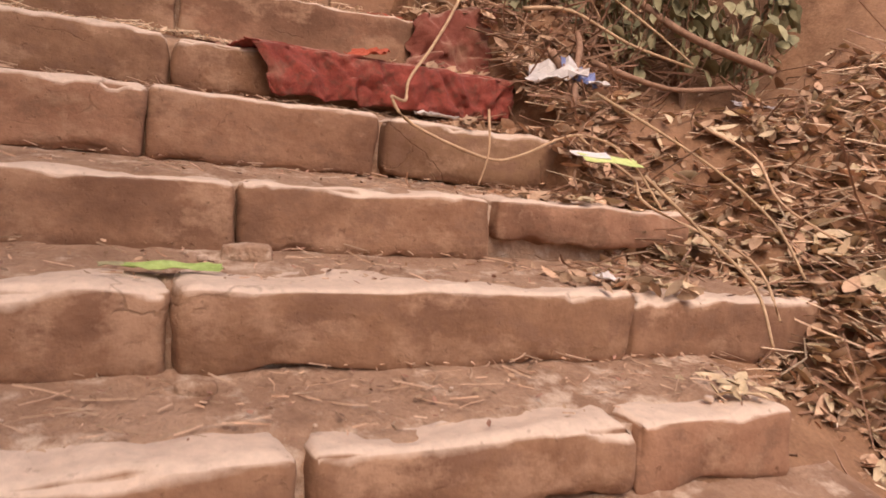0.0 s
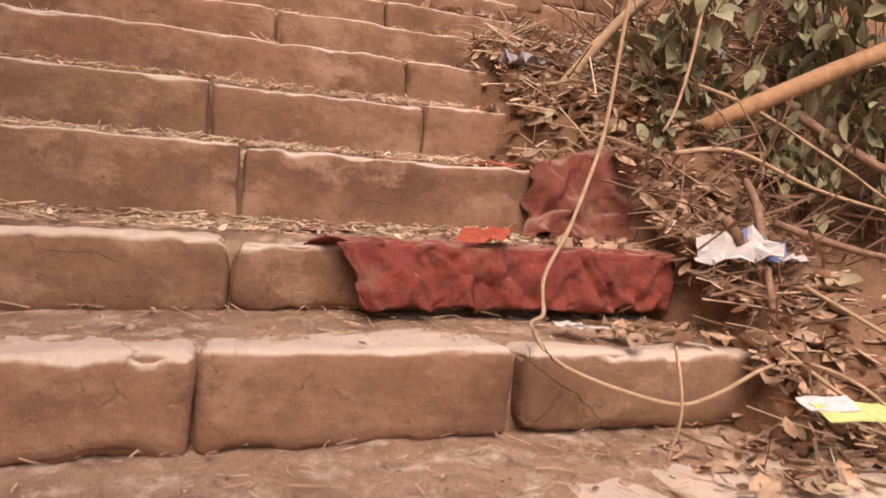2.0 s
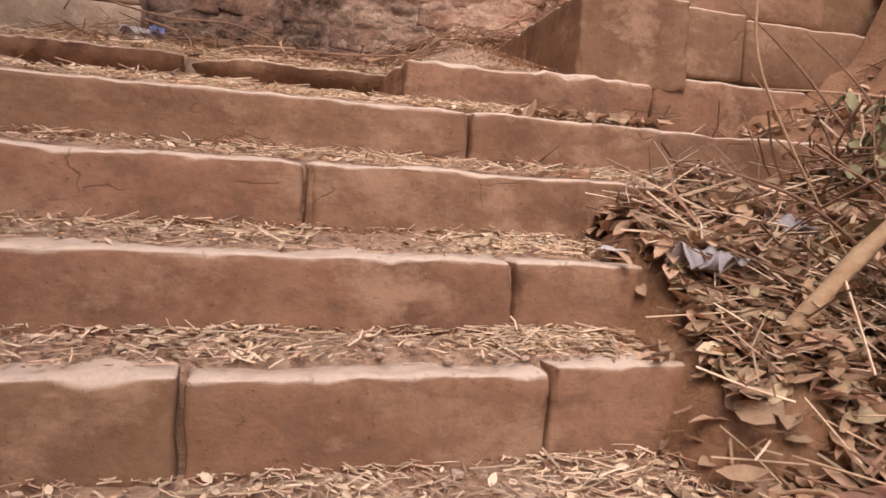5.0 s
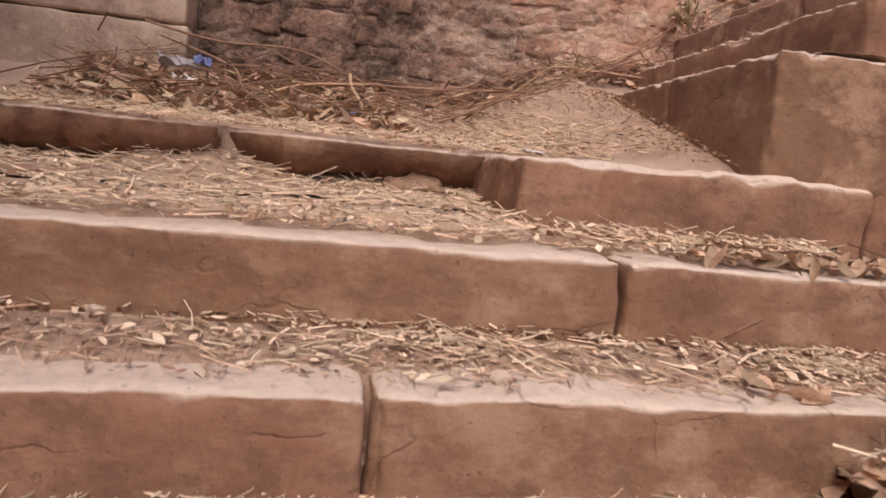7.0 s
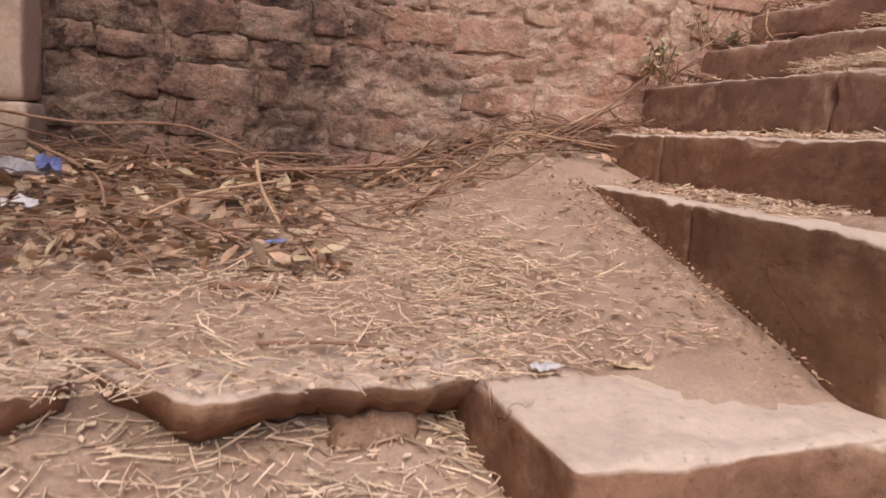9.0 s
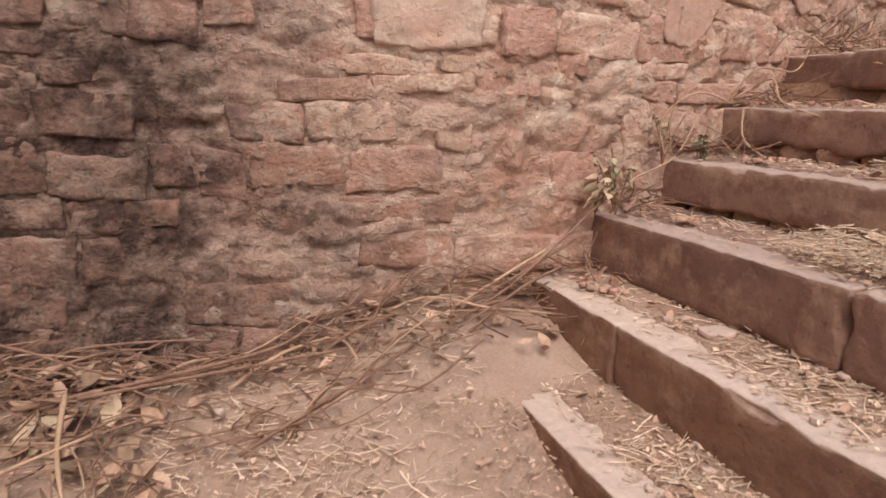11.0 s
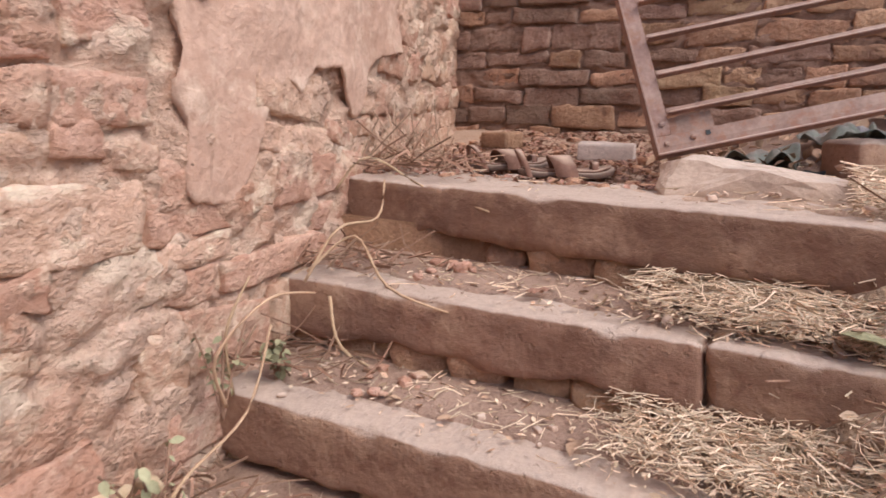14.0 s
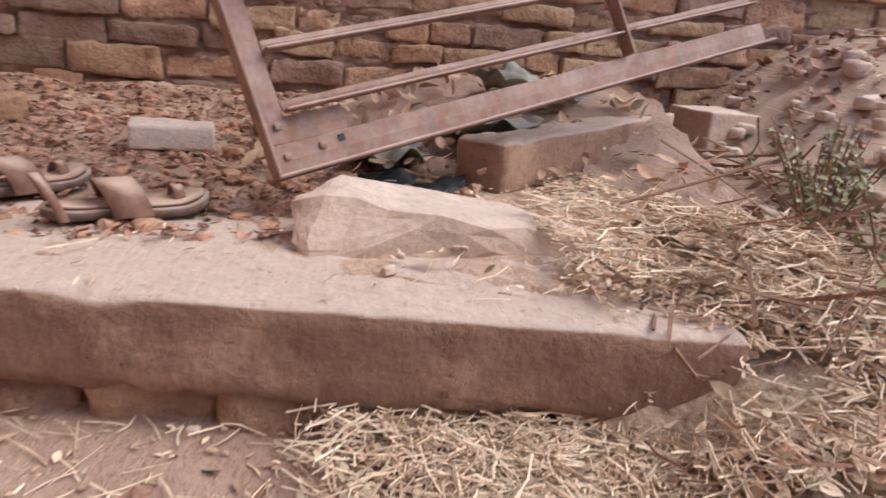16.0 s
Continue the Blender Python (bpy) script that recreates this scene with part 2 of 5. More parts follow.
M_BLACK = surface("black_plastic", (0.012, 0.012, 0.012), (0.04, 0.04, 0.04), 8, rough=0.45, bump=0.3, vary=0)
M_FILM = surface("grey_plastic_film", (0.28, 0.24, 0.24), (0.46, 0.42, 0.42), 9, rough=0.35, bump=0.3, vary=0.2)
M_WHITE = surface("white_paper", (0.52, 0.47, 0.44), (0.72, 0.67, 0.64), 9, bump=0.2, vary=0.06)
M_BLUE = surface("blue_print", (0.15, 0.17, 0.36), (0.26, 0.29, 0.48), 9, bump=0.2, vary=0.05)
M_LIME = surface("lime_green_card", (0.42, 0.52, 0.14), (0.62, 0.68, 0.30), 9, bump=0.2, vary=0.05)

# ---- mesh tools ----


def make(name, verts, faces, mat, parent=None, label="", smooth=True):
    me = bpy.data.meshes.new(name)
    me.from_pydata([tuple(v) for v in verts], [], faces)
    me.materials.append(mat)
    if smooth:
        me.polygons.foreach_set("use_smooth", [True] * len(me.polygons))
    me.update()
    ob = new(name, me)
    ob.parent = parent
    if label:
        ob["label"] = label
    return ob


def empty(name, x=0, y=0, z=0):
    ob = new(name)
    ob.location = (x, y, z)
    ob.empty_display_size = 0.1
    return ob


def rbox(half, r, n, seed, amp, freq=5.0, fine=0.0, chip=0.0, rag=0.0):
    """A worn block: a box with rounded edges whose faces are pushed in and out by noise. half: half sizes; n: cells along x, y, z."""
    index, verts, faces = {}, [], []

    def point(i, j, k):
        key = (i, j, k)
        if key in index:
            return index[key]
        p = Vector([math.sin((2 * a / m - 1) * math.pi / 2) * h for a, m, h in zip(key, n, half)])
        inner = Vector([max(-(h - r), min(h - r, c)) for c, h in zip(p, half)])
        d = p - inner
        if d.length > 1e-6:
            d.normalize()
            p = inner + d * r
            q = p * freq + Vector((seed * 3.7, seed * 1.3, seed * 7.1))
            p = p + d * (amp * noise.fractal(q, 0.8, 2.1, 3) + (fine * noise.noise(q * 5) if fine else 0))
        if chip:
            # knocks along the arrises, fading into the faces
            near = sorted((h - abs(c), i) for i, (c, h) in enumerate(zip(p, half)))
            gone = max(0.0, near[1][0])
            if gone < 0.07:
                q = p * 15.0 + Vector((seed * 2.9, seed * 5.3, seed))
                bite = chip * max(0.0, noise.noise(q * 0.5) * 0.7 + noise.noise(q) * 0.6 + 0.5 * noise.noise(q * 2.3) - 0.1) * math.exp(-(gone / 0.018) ** 2)
                for _, i in near[:2]:
                    p[i] -= math.copysign(bite, p[i])
        if rag and p.z < 0:
            q = Vector((p.x * 5.0, p.y * 5.0, seed * 3.1))
            p.z += rag * max(0.0, 0.25 + noise.noise(q) + 0.5 * noise.noise(q * 3.1)) * (-p.z / half[2])
        index[key] = len(verts)
        verts.append(p)
        return index[key]
    a, b, c = n
    for i in range(a):
        for j in range(b):
            faces.append((point(i, j, 0), point(i, j + 1, 0), point(i + 1, j + 1, 0), point(i + 1, j, 0)))
            faces.append((point(i, j, c), point(i + 1, j, c), point(i + 1, j + 1, c), point(i, j + 1, c)))
    for i in range(a):
        for k in range(c):
            faces.append((point(i, 0, k), point(i + 1, 0, k), point(i + 1, 0, k + 1), point(i, 0, k + 1)))
            faces.append((point(i, b, k), point(i, b, k + 1), point(i + 1, b, k + 1), point(i + 1, b, k)))
    for j in range(b):
        for k in range(c):
            faces.append((point(0, j, k), point(0, j, k + 1), point(0, j + 1, k + 1), point(0, j + 1, k)))
            faces.append((point(a, j, k), point(a, j + 1, k), point(a, j + 1, k + 1), point(a, j, k + 1)))
    return verts, faces


def block(name, lo, hi, mat, parent, seed, r=0.02, amp=0.010, cell=0.035, turn=0.0, lean=0.0, label="", freq=5.0, fine=0.003, most=26, chip=0.0, rag=0.0):
    """One dressed stone between two corners, in its parent's place (parents stand at the origin)."""
    half = [(b - a) / 2 for a, b in zip(lo, hi)]
    n = [max(3, min(most, int(2 * h / cell))) for h in half]
    v, f = rbox(half, min(r, min(half) * 0.9), n, seed, amp, freq, fine, chip, rag)
    ob = make(name, v, f, mat, parent, label)
    ob.matrix_local = pose(*[(a + b) / 2 for a, b in zip(lo, hi)], lean, 0, turn)
    return ob


def sheet(name, x0, x1, y0, y1, height, cell, mat, parent=None, label=""):
    """A piece of uneven ground over a rectangle."""
    nx, ny = max(1, int((x1 - x0) / cell)), max(1, int((y1 - y0) / cell))
    xs, ys = np.linspace(x0, x1, nx + 1), np.linspace(y0, y1, ny + 1)
    v = [(x, y, height(x, y)) for y in ys for x in xs]
    w = nx + 1
    f = [(j * w + i, j * w + i + 1, (j + 1) * w + i + 1, (j + 1) * w + i) for j in range(ny) for i in range(nx)]
    return make(name, v, f, mat, parent, label)


def rough(x, y, s=4.0, seed=0.0):
    return noise.fractal(Vector((x * s, y * s, seed)), 0.7, 2.0, 4)


def tube(name, points, r0, r1, mat, parent=None, label="", sides=6, knots=0.0):
    """A stalk or branch that tapers along a line of points."""
    P = [Vector(p) for p in points]
    fine = []
    for i in range(len(P) - 1):
        a, b, c, d = P[max(i - 1, 0)], P[i], P[i + 1], P[min(i + 2, len(P) - 1)]
        for k in range(5):
            t = k / 5
            fine.append(0.5 * (2 * b + (c - a) * t + (2 * a - 5 * b + 4 * c - d) * t * t + (3 * b - a - 3 * c + d) * t ** 3))
    fine.append(P[-1])
    v, f = [], []
    for i, p in enumerate(fine):
        d = (fine[min(i + 1, len(fine) - 1)] - fine[max(i - 1, 0)]).normalized()
        u = d.orthogonal().normalized()
        w = d.cross(u)
        r = r0 + (r1 - r0) * i / (len(fine) - 1)
        r *= 1 + knots * noise.noise(p * 30)
        for k in range(sides):
            a = 2 * math.pi * k / sides
            v.append(p + (u * math.cos(a) + w * math.sin(a)) * r)
    for i in range(len(fine) - 1):
        for k in range(sides):
            f.append((i * sides + k, i * sides + (k + 1) % sides, (i + 1) * sides + (k + 1) % sides, (i + 1) * sides + k))
    f += [tuple(range(sides))[::-1], tuple(len(v) - sides + k for k in range(sides))]
    return make(name, v, f, mat, parent, label)


def smooth01(v, a, b):
    t = max(0, min(1, (v - a) / (b - a)))
    return t * t * (3 - 2 * t)


# ---- the plan ----
# lower flight: front edge, top, joints between stones, end towards the bank
FLIGHT1 = [(-0.95, 0.00, (-1.2, -0.5), 0.5), (-0.52, 0.19, (-0.7, 0.0), 0.5), (-0.1, 0.37, (-1.1, -0.4), 0.45), (0.3, 0.55, (-0.8, -0.1), 0.45),
           (0.62, 0.73, (-1.05, -0.35), 0.4), (0.92, 0.91, (-1.3, -0.45), 0.4),
           (1.2, 1.085, (-0.74, -0.12), 0.30), (1.5, 1.27, (-0.9, 0.1), 0.78), (1.86, 1.465, (-0.75, -0.09), 0.60), (2.24, 1.685, (-0.93, -0.285), 0.38),
           (2.59, 1.895, (-0.86, -0.02), 0.40), (2.91, 2.14, (-0.82, 0.22), 0.65), (3.22, 2.365, (-0.90, -0.20), 0.30), (3.41, 2.56, (-0.216, 0.2), 0.36),
           (3.70, 2.76, (-0.66, 0.32), 0.40), (3.97, 2.955, (-1.75, -0.164), 1.25)]
# upper flight: front edge at y 4.3 and at y 6.2, top, joints, near end
FLIGHT2 = [(0.345, 0.50, 3.47, (4.95,), 4.30), (0.62, 0.76, 3.655, (5.54,), 4.36), (0.87, 1.0, 3.86, (5.054,), 4.42), (1.20, 1.29, 4.045, (5.152,), 4.5),
           (1.45, 1.545, 4.229, (5.206,), 4.55), (1.56, 1.885, 4.43, (), 4.78)]
LEFT = -2.3


def edge2(i, y):
    a, b = FLIGHT2[i][:2]
    return a + (b - a) * (y - 4.3) / 1.9


def landing(x, y):
    z = 3.15 + 0.07 * max(0, y - 4.6)
    z += 0.13 * max(0, min(1, (y - 5.55) / 0.55)) ** 1.5
    k = max(0, min(1, (x + 0.15) / 0.5)) ** 1.3 * max(0, min(1, (y - 4.3) / 0.2))
    return z + (max(z, 3.165 + 0.26 * (y - 4.38)) - z) * k


def bank(x, y):
    z = 1.70 + (y - 2.24) * 0.735 + 0.30 * (x - 0.3) + 0.25 * max(0, x - 1.0)
    k = max(0, min(1, (y - 3.5) / 0.45))
    z -= 0.42 * k * k * (3 - 2 * k)
    z -= 0.17 * smooth01(y, 2.25, 1.95) * smooth01(x, 1.0, 0.6)
    z -= 0.30 * smooth01(x, 0.62, 0.92) * smooth01(x, 1.9, 1.5) * smooth01(y, 2.1, 2.4) * smooth01(y, 3.15, 2.9)
    return z + 0.09 * rough(x, y, 2.2, 3) + 0.03 * rough(x, y, 9, 5)


def tread(x, y):
    """The height of what one walks on."""
    if y < 4.3 or (y < 4.72 and x < -0.3):
        if x > (0.10 if 3.05 < y < 3.95 else 0.32) and y < 3.98:
            return bank(x, y)
        z = -0.2
        for f, t, *_ in FLIGHT1:
            if y >= f:
                z = t
        if y > 4.25 and x < -0.3:
            z += (y - 4.25) * 0.12
        return z
    z = landing(x, y)
    for i in range(6):
        if x > edge2(i, y):
            z = FLIGHT2[i][2]
    return z


# ---- large structure ----
ground = sheet("ground", -400, 400, -400, 400, lambda x, y: -0.2, 100, M_EARTH)
tagged(ground, "dusty earth ground around the ruin", "ground", kind="structure")

stairs_lower = tagged(empty("stairs_lower"), "steep flight of worn brown sandstone steps with straw", "stairs", kind="structure")
stairs_upper = tagged(empty("stairs_upper"), "upper flight of chiselled sandstone steps beside the rubble wall", "stairs", kind="structure")
rnd = random.Random(11)
for i, (y, z, joints, right) in enumerate(FLIGHT1):
    prev = FLIGHT1[i - 1][1] if i else z - 0.2
    nxt = FLIGHT1[i + 1][0] if i + 1 < len(FLIGHT1) else 4.5
    cuts = [LEFT] + ([-1.62] if min(joints) > -1.3 else []) + sorted(joints) + [right]
    for k in range(len(cuts) - 1):
        a, b = cuts[k] + 0.0045, cuts[k + 1] - 0.0045
        if b - a < 0.05:
            continue
        dz, dy = rnd.uniform(-0.008, 0.006), rnd.uniform(-0.012, 0.012)
        foot = prev + rnd.uniform(0.004, 0.034) if i < 11 else prev - 0.02
        if i == 8 and k == len(cuts) - 2:
            foot += 0.07
        if i == 9 and k == len(cuts) - 2:
            foot += 0.03
        block("stone_block", (a, y + dy, foot), (b, nxt + 0.16, z + dz), M_STEP, stairs_lower, i * 7 + k,
              r=rnd.uniform(0.018, 0.030) if i < 11 else 0.016, amp=0.015 if i < 11 else 0.011, freq=4.2 if i < 11 else 5, cell=0.02, most=44, fine=0.004, chip=0.030 if i < 11 else 0.018, rag=0.03 if i < 11 else 0.012)
    block("joint_filling", (LEFT, y + 0.045, prev - 0.02), (right - 0.05, nxt + 0.1, z - 0.014), M_TREAD, stairs_lower, 900 + i, r=0.01, amp=0.006, cell=0.08)
    # soil lying at the back of the tread
    soil = sheet("soil", LEFT, right + 0.05, y + 0.05, nxt + 0.03 if i < 15 else 4.28,
                 lambda px, py: z - 0.05 + 0.03 * smooth01(py, y + 0.05, y + 0.13) + 0.052 * ((py - y) / (nxt - y)) + 0.006 * rough(px, py, 15, i), 0.018, M_TREAD if i < 12 else M_SOIL, stairs_lower)
core_v = [(LEFT, -1.3, -0.4), (LEFT, 4.9, 2.9), (LEFT, 4.9, -0.4), (1.3, -1.3, -0.4), (1.3, 4.9, 2.9), (1.3, 4.9, -0.4)]
make("core", core_v, [(0, 1, 2), (3, 5, 4), (0, 3, 4, 1), (1, 4, 5, 2), (0, 2, 5, 3)], M_LOAM, stairs_lower, smooth=False)

# edge of the landing: one sound stone, two broken slabs
block("stone_block", (-0.30, 4.27, 2.95), (0.64, 4.9, 3.145), M_STEP, stairs_lower, 201, r=0.022, amp=0.02, freq=4, cell=0.018, most=50, chip=0.02, rag=0.03)
block("stone_block", (0.65, 4.30, 2.95), (1.35, 4.85, 3.19), M_STEP, stairs_lower, 202, r=0.02)


def broken_slab(x0, x1, front, back, z0, z1, seed, jag=0.05):
    """A flat slab with a jagged, undercut front edge. front: (x, y) points of the break."""
    v, f, n = [], [], int((x1 - x0) / 0.018)
    for i in range(n + 1):
        x = x0 + (x1 - x0) * i / n
        y = front[-1][1]
        for (a, ya), (b, yb) in zip(front, front[1:]):
            if a <= x <= b:
                y = ya + (yb - ya) * (x - a) / (b - a)
        y += jag * noise.fractal(Vector((x * 13, seed, 0)), 0.6, 2, 4)
        lo = z0 + 0.024 * noise.fractal(Vector((x * 4, seed, 5)), 0.8, 2, 2) + 0.012 * noise.noise(Vector((x * 29, seed, 1)))
        top = z1 + 0.006 * noise.noise(Vector((x * 6, seed, 9)))
        for yy, zz in ((back, top), (y + 0.05, top), (y + 0.012, top - 0.001), (y, top - 0.012), (y + 0.028 + 0.02 * noise.noise(Vector((x * 16, 3, seed))), (top + lo) / 2), (y + 0.085, lo), (back, lo)):
            v.append((x, yy, zz))
    for i in range(n):
        for k in range(7):
            a, b = i * 7 + k, i * 7 + (k + 1) % 7
            f.append((a, a + 7, b + 7, b))
    f += [tuple(range(7)), tuple(n * 7 + 6 - k for k in range(7))]
    return make("broken_slab", v, f, M_STEP, stairs_lower)


broken_slab(-1.0, -0.29, [(-1.0, 4.83), (-0.94, 4.74), (-0.80, 4.60), (-0.62, 4.66), (-0.45, 4.63), (-0.29, 4.66)], 5.0, 3.05, 3.145, 2, 0.035)
broken_slab(-2.3, -1.02, [(-2.3, 4.62), (-1.4, 4.66), (-1.1, 4.65), (-1.02, 4.7)], 5.0, 3.05, 3.15, 6, 0.03)
block("stone_block", (-2.3, 4.78, 2.85), (-0.33, 5.1, 3.06), M_STEP, stairs_lower, 205, r=0.03, amp=0.03)
block("stone_block", (-0.56, 4.655, 2.99), (-0.40, 4.85, 3.055), M_TREAD, stairs_lower, 206, r=0.025, amp=0.03, cell=0.015, chip=0.04, freq=9)


def ledge(x, y):
    """Soil heaped between the last step and the broken slabs."""
    z = 2.90 + 0.095 * smooth01(y, 4.16, 4.29) + 0.10 * max(0, (y - 4.4)) + 0.06 * max(0, min(1, (y - 4.5) / 0.25)) * max(0, 1 - abs(x + 1.05) / 0.3)
    return z + 0.014 * rough(x, y, 7, 31)


sheet("soil", LEFT, -0.27, 4.05, 4.95, ledge, 0.025, M_EARTH, stairs_lower)

floor = sheet("landing_floor", LEFT, 1.0, 4.34, 6.6, lambda x, y: landing(x, y) - 0.012 + 0.012 * rough(x, y, 5, 9) - (0.14 if (y < 4.80 and x < -0.28) or y < 4.62 - 0.24 * smooth01(x, -0.1, 0.15) else 0), 0.035, M_EARTH)
tagged(floor, "dusty trodden earth landing strewn with straw", "floor", kind="structure")

for i, (x0, x1, z, joints, near) in enumerate(FLIGHT2):
    below = FLIGHT2[i - 1][2] if i else 3.13
    nx = FLIGHT2[i + 1][0] if i < 5 else x0 + 0.25
    foot = {0: below, 1: below - 0.02, 2: below + 0.02, 3: below + 0.035, 4: below + 0.045, 5: below + 0.065}[i]
    cuts = [near] + list(joints) + [6.28]
    ang = math.degrees(math.atan2(x1 - x0, 1.9))
    for k in range(len(cuts) - 1):
        a, b = cuts[k] + 0.002, cuts[k + 1] - 0.002
        mid = (a + b) / 2
        w = (nx - x0) + 0.16
        front = edge2(i, mid)
        block("joint_filling", (front + 0.03, a + (0.03 if k == 0 else -0.03), foot + 0.01), (front + w - 0.02, b - 0.02, z - 0.014), M_SOIL, stairs_upper, 950 + i, r=0.01, amp=0.004, cell=0.1, turn=-ang)
        block("stone_block", (front, a, foot), (front + w, b, z), M_STEP if i < 2 else M_STEP2, stairs_upper, 300 + i * 5 + k, r=0.012, amp=0.005, turn=-ang, most=60, freq=7, fine=0.005, cell=0.018, chip=0.020, rag=0.024 if i > 2 else 0.0)
    # packing of small stones under the tread
    if i >= 2:
        s = 4.9 if i == 5 else 4.6
        q = s
        while q < 6.2:
            w = rnd.uniform(0.1, 0.24)
            fx = edge2(i, q + w / 2) + 0.026
            block("packing_stone", (fx, q, below - 0.03), (fx + 0.12, q + w - 0.012, foot + 0.012), M_BRICK_B, stairs_upper, 400 + int(q * 40) + i, r=0.02, amp=0.025, cell=0.02, freq=9)
            q += w
    nxt_x = (lambda y, i=i: edge2(i + 1, y)) if i < 5 else None
    if i < 5:
        ob = sheet("soil", 0, 1, near + 0.02, 6.3, lambda u, y: z, 0.03, M_LITTER if i > 1 else M_SOIL, stairs_upper)
        for v in ob.data.vertices:
            u, y = v.co.x, v.co.y
            v.co = (edge2(i, y) + 0.06 + u * (edge2(i + 1, y) - edge2(i, y)), y, z - 0.026 + 0.032 * smooth01(u + 0.12 * rough(u, y, 3, i), 0.02, 0.30) + 0.014 * u + 0.006 * rough(u * 0.25, y, 12, i))
# body under the upper flight, with coursed blocks on its open side
for i in range(6):
    x0, x1, z, joints, near = FLIGHT2[i]
    block("core", (edge2(i, 5.2) + 0.13, near + 0.12, 2.9), (4.2, 6.5, z - 0.10), M_LOAM, stairs_upper, 500 + i, r=0.01, amp=0, cell=0.5, fine=0)
for k, (a, b, z0, z1, y) in enumerate([(0.66, 1.05, 3.2, 3.46, 4.31), (1.06, 1.7, 3.2, 3.45, 4.33), (1.0, 1.45, 3.46, 3.66, 4.36), (1.46, 1.9, 3.46, 3.66, 4.4),
                                       (1.25, 1.6, 3.66, 3.86, 4.44), (1.5, 1.9, 3.87, 4.05, 4.5), (1.65, 2.1, 4.05, 4.24, 4.55)]):
    block("stone_block", (a, y, z0), (b, y + 0.4, z1), M_STEP, stairs_upper, 520 + k, r=0.02)


def slope(x, y):
    z = bank(x, y)
    s = smooth01(x, 1.5, 2.2) * smooth01(y, 3.0, 4.3)
    return z + (4.36 + 0.06 * rough(x, y, 3, 8) - z) * s - 3 * max(0, 0.36 - 0.25 * smooth01(y, 2.98, 3.12) * smooth01(y, 3.98, 3.85) - x)


bank_ob = sheet("bank", 0.02, 4.4, -1.4, 4.32, slope, 0.045, M_LOAM)
tagged(bank_ob, "earth bank covered with dead leaves and twigs", "ground", kind="structure")
sheet("bank_top", 1.72, 4.4, 4.3, 5.0, slope, 0.045, M_LOAM, bank_ob)


def top_z(x, y):
    return 4.425 + 0.03 * smooth01(x, 2.0, 3.4) + 0.02 * rough(x, y, 4, 2) + 0.05 * smooth01(x, 3.1, 3.6) - 0.12 * smooth01(y, 4.7, 4.35)


top_floor = sheet("upper_landing", 1.72, 3.62, 4.3, 6.85, lambda x, y: top_z(x, y) - (0.05 if x < edge2(5, y) + 0.12 else 0), 0.03, M_SOIL)
for v in top_floor.data.vertices:
    v.co.x = max(v.co.x, edge2(5, v.co.y) + 0.10)
tagged(top_floor, "dusty upper landing with straw and rubble", "floor", kind="structure")


earth_slope = sheet("earth_slope", 2.3, 3.62, 2.0, 4.34, lambda x, y: 4.37 + 0.50 * smooth01(y, 4.3, 3.3) * smooth01(x, 2.35, 3.3) + 0.03 * rough(x, y, 5, 22) - 0.3 * smooth01(x, 2.5, 2.3), 0.035, M_EARTH)
tagged(earth_slope, "pale dusty earth slope rising against the wall", "ground", kind="structure")


hill = sheet("hillside", 4.3, 9.0, -6.0, 9.0, lambda x, y: min(slope(4.35, max(-1.4, min(4.3, y))), 4.6) - 0.25 * max(0, x - 5.5) + 0.1 * rough(x, y, 1, 4), 0.3, M_LOAM)
tagged(hill, "earth hillside beside the steps", "ground", kind="structure")


